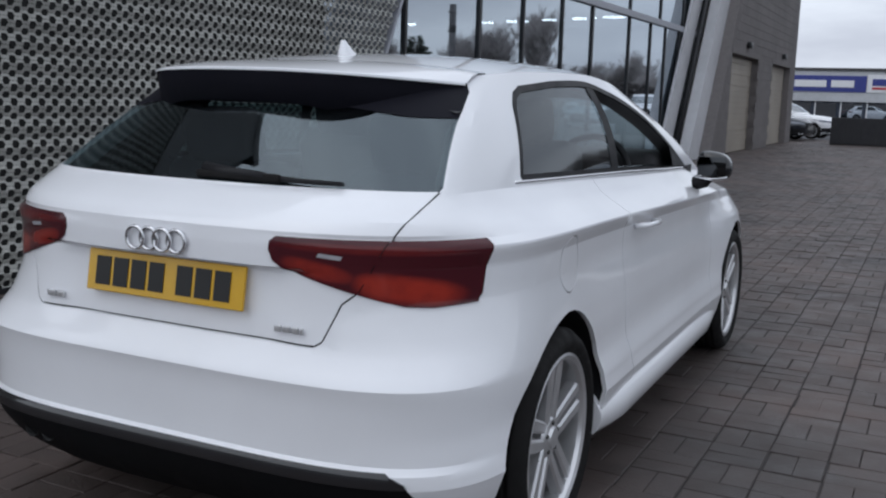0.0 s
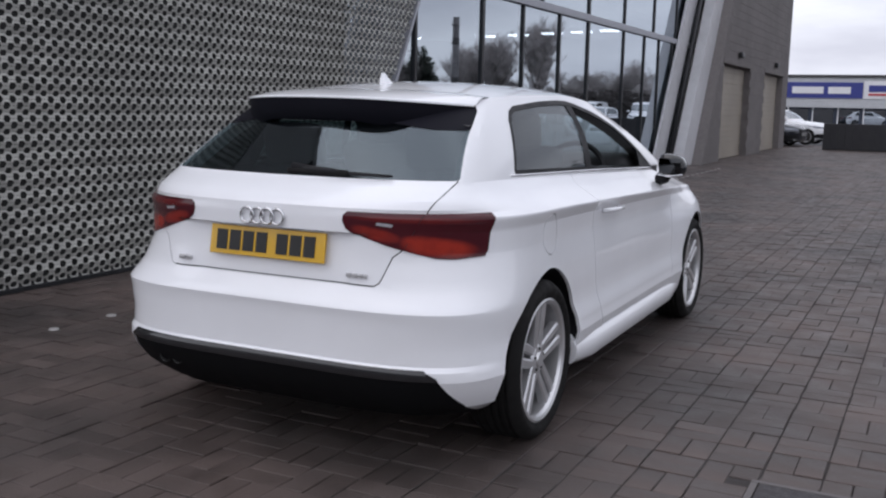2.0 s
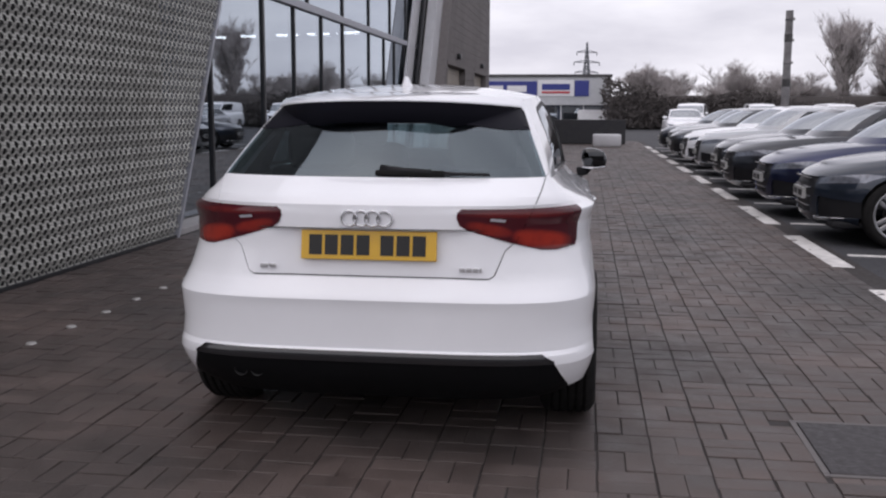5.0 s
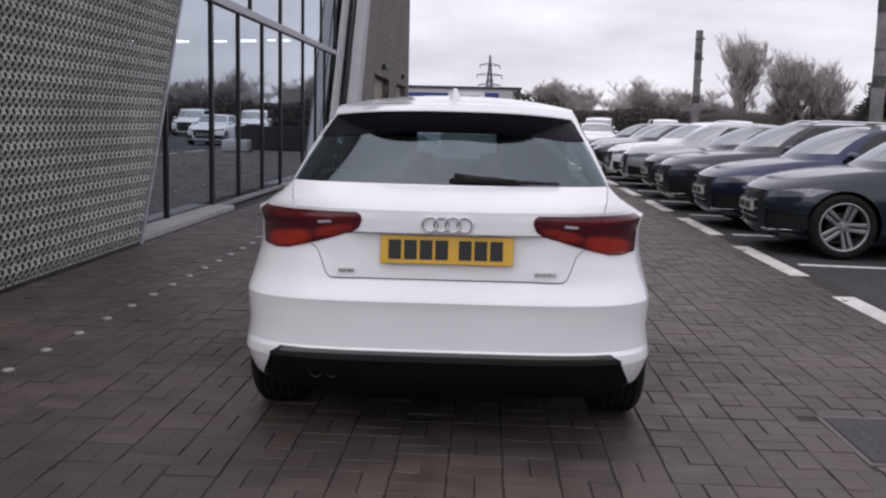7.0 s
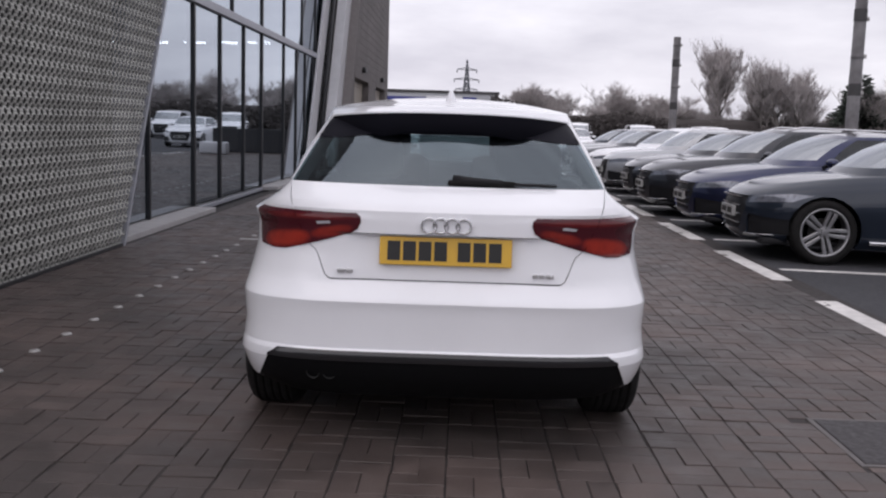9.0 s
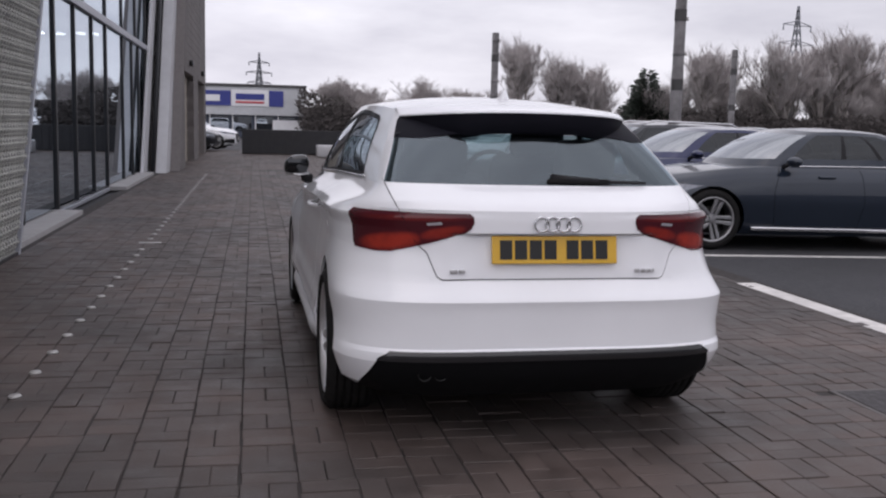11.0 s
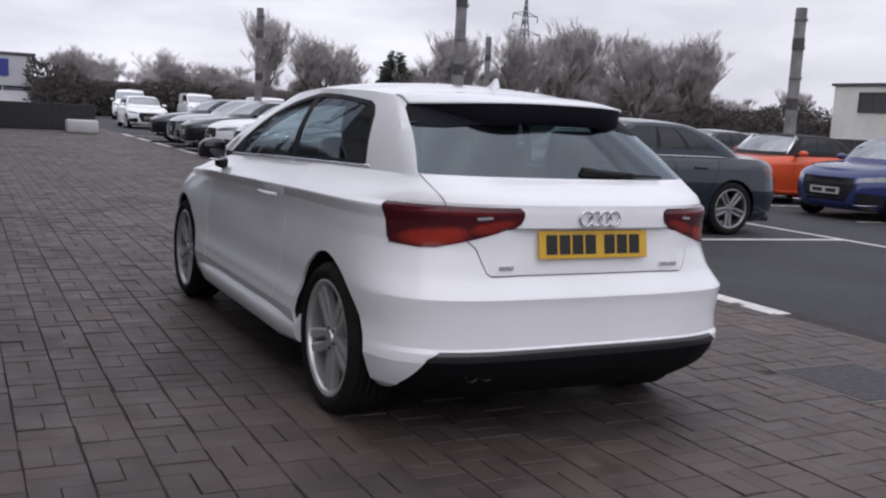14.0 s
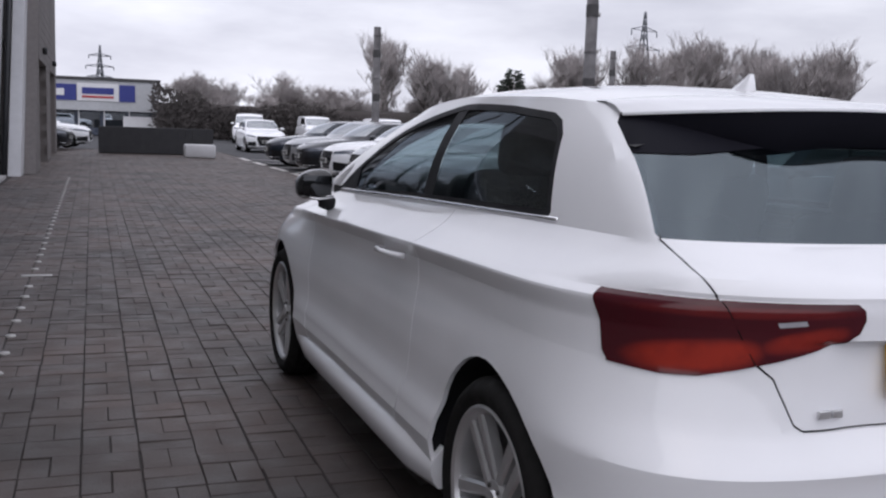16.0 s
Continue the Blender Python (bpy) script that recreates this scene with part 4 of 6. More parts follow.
for a in ((1.69, 2.33, 0.04, 0.065), (1.69, 2.33, 0.665, 0.69), (1.69, 1.715, 0.068, 0.662), (2.305, 2.33, 0.068, 0.662)):
    box(fr, *a, -0.02, 0.003, 0.002)
part("cover_frame", fr, M_COVER_FRAME, cover, smooth=False)

# ---- showroom ----
M_MESH = mat("grey_expanded_metal", (0.385, 0.385, 0.36), 0.6, 0.05, spec=0.2, vary=0.15, scale=6, stain=0.15, stain_scale=0.8)
M_DARK_WALL = mat("dark_backing_wall", (0.045, 0.045, 0.046), 0.8, vary=0.2, scale=3)
M_CLAD = mat("grey_cladding", (0.22, 0.21, 0.205), 0.6, vary=0.1, scale=3, stain=0.1)
M_FRAME = mat("dark_window_frame", (0.018, 0.019, 0.022), 0.4, 0.2, vary=0.1)
M_FRAME_GREY = mat("grey_transom", (0.36, 0.37, 0.41), 0.45, 0.4, vary=0.08)
M_FIN = mat("white_fascia_panel", (0.52, 0.52, 0.54), 0.45, vary=0.05, stain=0.08)
M_BRICK = mat("grey_brown_brick", (0.145, 0.132, 0.130), 0.85, vary=0.14, scale=14, bump=0.3, bump_scale=80, island=0.07, stain=0.15, stain_scale=0.4)
M_MORTAR = mat("mortar", (0.165, 0.152, 0.150), 0.9, vary=0.15, scale=12)
M_SHUTTER = mat("beige_shutter", (0.31, 0.275, 0.23), 0.6, vary=0.1, scale=4, stain=0.12)
M_ROOM = mat("showroom_paint", (0.30, 0.30, 0.31), 0.8, vary=0.05)
M_ROOM_FLOOR = mat("showroom_floor_tile", (0.20, 0.20, 0.21), 0.25, vary=0.08)
WALL_X, GLASS_X = -3.33, -3.72


def edge_y(z):
    """The raking end of the mesh screen."""
    return 5.86 + 0.55 * z


def mesh_screen():
    """Expanded metal: staggered six-sided holes with depth, up to the raking end."""
    pw, ph = 0.104, 0.086
    verts, faces = [], []
    ring = [(-0.30, -0.5), (0.30, -0.5), (0.5, 0.0), (0.30, 0.5), (-0.30, 0.5), (-0.5, 0.0)]
    z_top = 3.9
    rows = int(z_top / (ph / 2))
    for r in range(rows):
        zc = 0.06 + ph / 2 * r
        off = (r % 2) * pw / 2
        for c in range(int(9.8 / pw)):
            yc = -1.2 + off + c * pw
            if yc > edge_y(zc) - 0.05:
                break
            b = len(verts)
            # strand ring between the cell's outline and its hole, the lower lip standing out
            for fy, fz in ring:
                verts.append((WALL_X + (0.002 if fz < 0 else -0.002), yc + fy * pw * 0.84, zc + fz * ph * 0.97))
            wide = 0.66 if r % 3 else 0.56
            for fy, fz in ring:
                verts.append((WALL_X + 0.005, yc + fy * pw * wide * 1.10, zc + fz * ph * wide * 0.84))
            for fy, fz in ring:
                verts.append((WALL_X - 0.006, yc + fy * pw * wide * 1.07, zc + fz * ph * wide * 0.81))
            for i in range(6):
                j = (i + 1) % 6
                faces.append((b + i, b + j, b + 6 + j, b + 6 + i))
                faces.append((b + 6 + i, b + 6 + j, b + 12 + j, b + 12 + i))
    # the sheet is corrugated in flat waves
    verts = [(x + 0.0095 * math.sin(2 * math.pi * (z - 1.7635) / 0.129), y, z) for x, y, z in verts]
    me = bpy.data.meshes.new("mesh_screen")
    me.from_pydata(verts, [], faces)
    me.materials.append(M_MESH)
    return me


screen_wall = part("wall_west", boxed(-3.60, WALL_X - 0.06, -1.25, 5.80, 0, 6.7), M_DARK_WALL, smooth=False)
tagged(screen_wall, label="dark showroom wall behind grey expanded metal mesh", category="wall", kind="structure")
scr = new("mesh_screen", mesh_screen())
scr.parent = screen_wall
tagged(scr, label="grey expanded metal mesh cladding", kind="stuff")
bm = bmesh.new()
vs = [(WALL_X + 0.012, y, z) for y, z in ((-1.2, 3.9), (edge_y(3.9), 3.9), (edge_y(6.7), 6.7), (-1.2, 6.7))]
vs += [(WALL_X - 0.03, y, z) for _, y, z in vs]
bv = [bm.verts.new(v) for v in vs]
for f in ((0, 1, 2, 3), (7, 6, 5, 4), (0, 4, 5, 1), (1, 5, 6, 2), (2, 6, 7, 3), (3, 7, 4, 0)):
    bm.faces.new([bv[i] for i in f])
part("upper_cladding", bm, M_CLAD, screen_wall, smooth=False)
# raking end trim and side return of the screen
bm = bmesh.new()
a, b = edge_y(0), edge_y(6.7)
vs = [(x, y + dy, z) for z, y in ((0.0, a), (6.7, b)) for x, dy in ((WALL_X + 0.02, 0), (WALL_X + 0.02, 0.045), (GLASS_X - 0.05, 0.045), (GLASS_X - 0.05, 0))]
bv = [bm.verts.new(v) for v in vs]
for f in ((0, 1, 2, 3), (7, 6, 5, 4), (0, 4, 5, 1), (1, 5, 6, 2), (2, 6, 7, 3), (3, 7, 4, 0)):
    bm.faces.new([bv[i] for i in f])
part("screen_trim", bm, M_FRAME_GREY, screen_wall, "pale metal trim along the raking end", smooth=False)
part("screen_foot_rail", boxed(WALL_X - 0.05, WALL_X + 0.012, -1.25, edge_y(0), 0.0, 0.035, 0.004), M_FRAME, screen_wall, smooth=False)

facade = part("wall_glazed", boxed(GLASS_X - 0.10, GLASS_X + 0.02, 5.7, 25.0, 6.2, 6.7), M_CLAD, smooth=False)
tagged(facade, label="showroom glazed front with dark frames and reflections", category="curtain wall", kind="structure")
MULL = [7.90, 9.88, 11.36, 12.97, 14.46, 16.67, 18.2, 19.4, 20.6]
UPPER = [7.63, 9.88, 12.14, 14.46, 16.67, 18.9, 20.9]
for bars_y, z0, z1 in ((MULL, 0.08, 2.865), (UPPER, 2.995, 6.2)):
    edges = [5.4] + bars_y + [25.0]
    for a, b in zip(edges, edges[1:]):
        part("window_pane", sheet([[(GLASS_X - 0.006, a, z0), (GLASS_X - 0.006, b, z0)], [(GLASS_X - 0.006, a, z1), (GLASS_X - 0.006, b, z1)]]), M_GLASS_BUILD, facade, smooth=False)
    for y in bars_y:
        wide = 0.04 if y in (9.88, 14.46) else 0.03
        part("mullion", boxed(GLASS_X - 0.09, GLASS_X + 0.025, y - wide, y + wide, z0 - 0.02, z1 + 0.003, 0.006), M_FRAME, facade, smooth=False)
part("transom", boxed(GLASS_X - 0.06, GLASS_X + 0.055, 5.4, 22.8, 2.87, 2.99, 0.006), M_FRAME_GREY, facade, smooth=False)
part("plinth", boxed(GLASS_X - 0.1, GLASS_X + 0.32, 5.95, 9.86, -0.02, 0.055, 0.008), M_CONCRETE, facade, "pale concrete plinth strip", smooth=False)
part("plinth", boxed(GLASS_X - 0.1, GLASS_X + 0.32, 14.46, 19.4, -0.02, 0.055, 0.008), M_CONCRETE, facade, "pale concrete plinth strip", smooth=False)
part("door_threshold", boxed(GLASS_X - 0.1, GLASS_X + 0.04, 9.87, 14.45, -0.02, 0.035, 0.004), M_FRAME_GREY, facade, smooth=False)
part("threshold", boxed(GLASS_X - 0.1, GLASS_X + 0.04, 19.41, 21.7, -0.02, 0.035, 0.004), M_FRAME_GREY, facade, smooth=False)

# room behind the glass
room = part("showroom_floor", boxed(-14, GLASS_X - 0.1, -1.2, 34.2, -0.05, 0.03), M_ROOM_FLOOR, smooth=False)
tagged(room, label="dark polished showroom floor behind the glass", category="floor", kind="structure")
tagged(part("wall_inner", boxed(-14.2, -14, -1.2, 34.2, 0, 6.7), M_ROOM, smooth=False), label="grey back wall of the showroom", category="wall", kind="structure")
tagged(part("wall_south", boxed(-14, -3.61, -1.4, -1.2, 0, 6.7), M_CLAD, smooth=False), label="grey clad end wall of the showroom", category="wall", kind="structure")
tagged(part("ceiling", boxed(-14, GLASS_X - 0.12, -1.2, 34.2, 3.16, 3.36), M_ROOM, smooth=False), label="grey showroom ceiling", category="ceiling", kind="structure")
tagged(part("roof_slab", boxed(-14.2, -3.3, -1.4, 34.4, 6.7, 6.95), M_CLAD, smooth=False), label="flat grey showroom roof edge", category="roof", kind="structure")
M_TUBE = glow("strip_light", (1.0, 0.98, 0.95), 8.0)
for x, y in ((-10.7, 20.4), (-8.4, 20.1), (-7.35, 19.8), (-6.35, 19.5), (-5.5, 19.2), (-4.7, 18.9), (-6.0, 10.5), (-8.0, 10.8)):
    light = part("strip_light", boxed(x - 0.26, x + 0.26, y - 0.05, y + 0.05, 3.03, 3.08, 0.01), M_TUBE, smooth=False)
    tagged(light, label="lit white strip light under the showroom ceiling", category="ceiling light", group="showroom strip lights")
    part("housing", boxed(x - 0.30, x + 0.30, y - 0.08, y + 0.08, 3.08, 3.17, 0.01), M_FRAME_GREY, light, smooth=False)

# raking white fascia between the glass and the brick wing
bm = bmesh.new()
vs = []
for z in (0.0, 6.7):
    y = 19.92 + 0.64 * z
    vs += [(-3.18, y, z), (-3.18, y + 1.02, z), (-3.42, y + 1.02, z), (-3.42, y, z)]
bv = [bm.verts.new(v) for v in vs]
for f in ((0, 1, 2, 3), (7, 6, 5, 4), (0, 4, 5, 1), (1, 5, 6, 2), (2, 6, 7, 3), (3, 7, 4, 0)):
    bm.faces.new([bv[i] for i in f])
fin = part("raking_column", bm, M_FIN, smooth=False)
tagged(fin, label="white raking fascia column beside the glazing", category="column", kind="structure")
bm = bmesh.new()
vs = []
for z in (0.0, 6.7):
    y = 18.95 + 0.64 * z
    vs += [(-3.60, y, z), (-3.60, y + 0.90, z), (-3.66, y + 0.90, z), (-3.66, y, z)]
bv = [bm.verts.new(v) for v in vs]
for f in ((0, 1, 2, 3), (7, 6, 5, 4), (0, 4, 5, 1), (1, 5, 6, 2), (2, 6, 7, 3), (3, 7, 4, 0)):
    bm.faces.new([bv[i] for i in f])
part("column_return", bm, M_FIN, fin, "pale raking panel against the glazing", smooth=False)
for dy in (-0.06,):
    bm = bmesh.new()
    tube(bm, [(-3.48, 19.92 + dy, 0.0), (-3.48, 19.92 + dy + 0.60 * 6.7, 6.7)], 0.045, 8)
    part("raking_rail", bm, M_FRAME, fin, "black raking rail")

def raked(x0, x1, y0, y1, z0, z1):
    """A block whose near end rakes back like the fascia."""
    bm = boxed(x0, x1, y0, y1, z0, z1)
    for v in bm.verts:
        if abs(v.co.y - y0) < 1e-6:
            v.co.y += 0.64 * v.co.z
    return bm


DOORS = ((22.95, 26.9), (29.3, 33.2))
REVEAL = 0.20
wing = part("wall_brick", raked(-14, -2.945 - REVEAL - 0.06, 20.95, 34.4, 0, 6.7), M_MORTAR, smooth=False)
tagged(wing, label="grey-brown brick wing wall with recessed beige shutters", category="wall", kind="structure")
spans = [20.95] + [y for d in DOORS for y in d] + [34.4]
for a, b in zip(spans[::2], spans[1::2]):
    bm = (boxed if a > 22 else raked)(-2.945 - REVEAL - 0.06, -2.945, a, b, 0, 2.52)
    part("wall_pier", bm, M_MORTAR, wing, smooth=False)
part("wall_head", raked(-2.945 - REVEAL - 0.06, -2.945, 20.95, 34.4, 2.521, 6.7), M_MORTAR, wing, smooth=False)
verts, faces = [], []
bl, bh = 0.44, 0.215
for r in range(33):
    for c in range(32):
        y0 = 20.72 + (c - 0.5 * (r % 2)) * (bl + 0.006)
        z0 = 0.005 + r * (bh + 0.006)
        y1, z1 = min(y0 + bl, 34.38), z0 + bh
        y0 = max(y0, 21.0 + 0.64 * z1)
        if y1 - y0 < 0.05 or any(a - 0.03 < (y0 + y1) / 2 < b + 0.03 and z0 < 2.5 for a, b in DOORS):
            continue
        b = len(verts)
        verts += [(-2.947, y0, z0), (-2.947, y1, z0), (-2.947, y1, z1), (-2.947, y0, z1), (-2.9385, y0 + 0.004, z0 + 0.004), (-2.9385, y1 - 0.004, z0 + 0.004), (-2.9385, y1 - 0.004, z1 - 0.004), (-2.9385, y0 + 0.004, z1 - 0.004)]
        faces += [(b + 4, b + 5, b + 6, b + 7), (b, b + 1, b + 5, b + 4), (b + 1, b + 2, b + 6, b + 5), (b + 2, b + 3, b + 7, b + 6), (b + 3, b, b + 4, b + 7)]
me = bpy.data.meshes.new("brickwork")
me.from_pydata(verts, [], faces)
me.materials.append(M_BRICK)
bw = new("brickwork", me)
bw.parent = wing
tagged(bw, label="grey-brown block facing", kind="stuff")
for a, b in DOORS:
    bm = bmesh.new()
    for k in range(17):
        box(bm, -2.96 - REVEAL, -2.94 - REVEAL - 0.008 * (k % 2), a + 0.01, b - 0.01, 0.02 + 0.145 * k, 0.02 + 0.145 * k + 0.141)
    sh = part("shutter_door", bm, M_SHUTTER, wing, "pale beige roller shutter", smooth=False)
    part("lintel", boxed(-2.98, -2.925, a - 0.1, b + 0.1, 2.52, 2.66, 0.01), M_BRICK, wing, smooth=False)
    lm = boxed(-2.93, -2.82, (a + b) / 2 - 0.18, (a + b) / 2 + 0.18, 2.74, 2.90, 0.03)
    wl_ob = part("wall_lamp", lm, M_FRAME)
    tagged(wl_ob, label="dark box wall lamp above a shutter", category="wall lamp", group="wall lamps")


# ---- parked cars ----
def tone(name, base, metal=0.0):
    return mat(name, base, 0.3, metal, vary=0.03, scale=3.0, coat=0.9, spec=0.1, stain=0.05, stain_scale=1.2)


P_GREY = tone("slate_grey_paint", (0.016, 0.023, 0.037), 0.35)
P_NAVY = tone("navy_blue_paint", (0.018, 0.023, 0.066), 0.8)
P_BLUE = tone("deep_blue_paint", (0.022, 0.035, 0.125), 0.2)
P_DARK = tone("anthracite_paint", (0.030, 0.032, 0.040), 0.6)
P_SILVER = tone("silver_paint", (0.38, 0.39, 0.41), 0.5)
P_ORANGE = tone("orange_red_paint", (0.62, 0.085, 0.025), 0.1)
M_SOFTTOP = mat("black_canvas", (0.02, 0.02, 0.021), 0.9, vary=0.15, scale=30, bump=0.2, bump_scale=300)
W_FIVE = make_wheel(0.335, 0.250, 0.235, "twin", M_ALLOY_DARK)
W_MULTI = make_wheel(0.33, 0.232, 0.225, "multi", M_ALLOY_DARK)
W_PLAIN = make_wheel(0.32, 0.222, 0.215, "multi", M_ALLOY_GREY)
wheel_used = set()

KINDS = {
    #          length half_w height belt  front_oh wheelbase base_r  roof_r roof_f base_f  deck_z nose_z
    "saloon": (4.46, 0.905, 1.405, 0.955, 0.80, 2.68, 0.60, 1.42, 2.52, 3.38, 0.955, 0.72),
    "hatch": (4.25, 0.890, 1.43, 0.975, 0.85, 2.60, 0.16, 0.62, 2.30, 3.10, 1.000, 0.76),
    "estate": (4.62, 0.915, 1.47, 0.975, 0.86, 2.75, 0.14, 0.56, 2.55, 3.45, 0.99, 0.75),
    "suv": (4.55, 0.930, 1.63, 1.085, 0.88, 2.75, 0.16, 0.60, 2.55, 3.35, 1.080, 0.90),
    "cabrio": (4.30, 0.890, 1.40, 0.960, 0.85, 2.60, 0.62, 1.10, 2.35, 3.05, 0.960, 0.74),
    "van": (5.10, 0.970, 1.80, 1.120, 0.92, 3.10, 0.06, 0.14, 3.20, 4.20, 1.150, 0.95),
}


def parked_car(kind, coat, wheel, m, label, roof_coat=None, plates=True, rails=False, group="parked cars"):
    """A parked car, tail at its origin and nose towards its +y."""
    length, hw, height, zb, oh, wb, base_r, roof_r, roof_f, base_f, deck_z, nose_z = KINDS[kind]
    car = empty("parked_" + ("van" if kind == "van" else "car"), label=label, category="van" if kind == "van" else "car", group=group)
    counts = (9, 22, 11)
    a, b, c = counts
    y_front_axle, y_rear_axle = length - oh, length - oh - wb
    radius = {W_FIVE: 0.335, W_MULTI: 0.33, W_PLAIN: 0.32}[wheel]
    belt = ((0.0, deck_z), (base_r + 0.3, zb + 0.01), (base_f - 0.4, zb - 0.02), (base_f, zb - 0.05), (length - 0.5, nose_z + 0.10), (length, nose_z))
    side = ((0.18, 0.90), (0.26, 0.965), (0.40, 0.985), (0.58, 1.0), (0.74, 0.985), (0.86, 0.965), (0.92, 0.93), (1.0, 0.845))
    tail = ((0.18, 0.16), (0.30, 0.03), (0.5, 0.0), (0.66, 0.02), (0.80, 0.04), (0.93, 0.05), (1.0, 0.13))
    nose = ((0.18, 0.14), (0.26, 0.03), (0.45, 0.0), (0.66, 0.012), (0.84, 0.05), (0.94, 0.11), (1.0, 0.22))

    def ring(f):
        w = hw * lerp(f, side)
        plan = ring_plan(lambda y: w * (1 - 0.03 * (2 * y / length - 1) ** 4), lerp(f, tail), length - lerp(f, nose), 0.75, 3.2, 1.0, 2.7, counts)
        return [(x, y, f * zb if f < 0.6 else zb * 0.6 + (f - 0.6) / 0.4 * (smoothly(y, belt) - 0.6 * zb)) for x, y in plan]

    tub = [ring(f) for f in (0.18, 0.22, 0.27, 0.34, 0.42, 0.5, 0.57, 0.62, 0.68, 0.75, 0.81, 0.86, 0.895, 0.925, 0.96, 0.985, 1.0)]
    bm = sheet([round_trip(r) for r in tub], True)
    # closed deck: bonnet, boot lid and what lies under the cabin
    top = tub[-1]
    rows = [[(x * t, y, z + 0.030 * (1 - t * t)) for t in (1, 0.9, 0.65, 0.35, 0, -0.35, -0.65, -0.9, -1)] for x, y, z in top]
    deck = sheet(rows)
    tmp = bpy.data.meshes.new("tmp")
    deck.to_mesh(tmp)
    bm.from_mesh(tmp)
    deck.free()
    bmesh.ops.remove_doubles(bm, verts=bm.verts, dist=0.0005)
    bmesh.ops.recalc_face_normals(bm, faces=bm.faces)
    front = lambda p, n: p.y > length - 1.3 and n.y > 0.05
    grille = cut_out(bm, [(-0.46, nose_z - 0.06), (-0.47, 0.52), (-0.36, 0.30), (0.36, 0.30), (0.47, 0.52), (0.46, nose_z - 0.06)], (0, 2), front)
    heads = [cut_out(bm, [(s * 0.50, nose_z - 0.13), (s * 0.82, nose_z - 0.09), (s * 0.86, nose_z - 0.015), (s * 0.80, nose_z - 0.005), (s * 0.50, nose_z - 0.065)], (0, 2), front) for s in (1, -1)]
    vents = [cut_out(bm, [(s * 0.48, 0.26), (s * 0.80, 0.28), (s * 0.82, 0.44), (s * 0.52, 0.47)], (0, 2), front) for s in (1, -1)]
    tails = [cut_out(bm, [(s * 0.45, deck_z - 0.10), (s * 0.52, deck_z - 0.22), (s * hw * 0.93, deck_z - 0.22), (s * hw * 0.93, deck_z - 0.10)], (0, 2), lambda p, n: p.y < 0.6 and n.z < 0.8) for s in (1, -1)]
    for s in (1, -1):
        for cy in (y_rear_axle, y_front_axle):
            cut_out(bm, circle(cy, radius, radius + 0.035, 22), (1, 2), lambda p, n, s=s: p.x * s > 0.3 and p.z < 0.85).free()
    gaps = []
    for s in (1, -1):
        for path in (((base_f - 0.50, zb * 0.97), (base_f - 0.42, zb * 0.7), (base_f - 0.44, 0.28), (base_f - 1.45, 0.28), (base_f - 1.52, zb * 0.6), (base_f - 1.48, zb * 0.97)),
                     ((base_f - 1.50, 0.28), (y_rear_axle + 0.50, 0.28), (y_rear_axle + 0.34, 0.62), (y_rear_axle + 0.20, zb * 0.97))):
            for (y0, z0), (y1, z1) in zip(path, path[1:]):
                d = Vector((y1 - y0, z1 - z0)).normalized() * 0.003
                gaps.append(cut_out(bm, [(y0 - d.y, z0 + d.x), (y1 - d.y, z1 + d.x), (y1 + d.y, z1 - d.x), (y0 + d.y, z0 - d.x)], (1, 2), lambda p, n, s=s: p.x * s > 0.4 and n.x * s > 0.3))
    rim(bm, 0.02)
    part("body", bm, coat, car)
    joined = bmesh.new()
    for g in gaps:
        push(g, -0.008)
        tmp = bpy.data.meshes.new("tmp")
        g.to_mesh(tmp)
        joined.from_mesh(tmp)
        bpy.data.meshes.remove(tmp)
        g.free()
    tagged(part("panel_gap", joined, M_SEAM, car), kind="stuff")
    # cabin
    z_b = zb - 0.03
    base = [(x, y, smoothly(y, belt) - 0.01) for x, y in ring_plan(lambda y: hw * 0.835, base_r, base_f, 0.40, 3.2, 0.75, 2.6, counts)]
    drop = 0.13 if kind == "saloon" else 0.05
    arch_up = 0.0 if kind == "van" else 0.11
    roof_w = hw * (0.66 if kind != "van" else 0.78)
    top = [(x, y, height - 0.055 - drop * ((y - (roof_r + roof_f) / 2) / 1.2) ** 2 + 0.045 * (1 - (x / roof_w) ** 2)) for x, y in ring_plan(lambda y: roof_w, roof_r, roof_f, 0.30, 3.0, 0.30, 2.6, counts)]
    rows = [base]
    steps = 6
    for k in range(1, steps + 1):
        v = k / steps
        g = 0.025 * math.sin(math.pi * v)
        rows.append([(p[0] + (q[0] - p[0]) * v + g * p[0], p[1] + (q[1] - p[1]) * v + g * (-1 if p[1] < 1.7 else 1) * (1 - min(1, abs(p[0]) / hw)), p[2] + (q[2] - p[2]) * (v + arch_up * math.sin(math.pi * v)) + 0.4 * g) for p, q in zip(base, top)])
    mid = (roof_r + roof_f) / 2
    for s in (0.9, 0.7, 0.4, 0.05):
        rows.append([(x * s, mid + (y - mid) * (1 - 0.9 * (1 - s)), height - 0.055 - drop * ((mid + (y - mid) * (1 - 0.9 * (1 - s)) - mid) / 1.2) ** 2 + 0.045 * (1 - (x * s / roof_w) ** 2)) for x, y, z in top])
    full = [round_trip(r) for r in rows]
    n = len(full[0])
    buckets = {k: bmesh.new() for k in ("cabin_frame", "window_pillar", "window_pillar_2", "window_pillar_3", "window_pillar_4", "windscreen", "rear_window", "side_window", "side_window_left", "roof")}
    seen = {k: {} for k in buckets}
    span = a + b

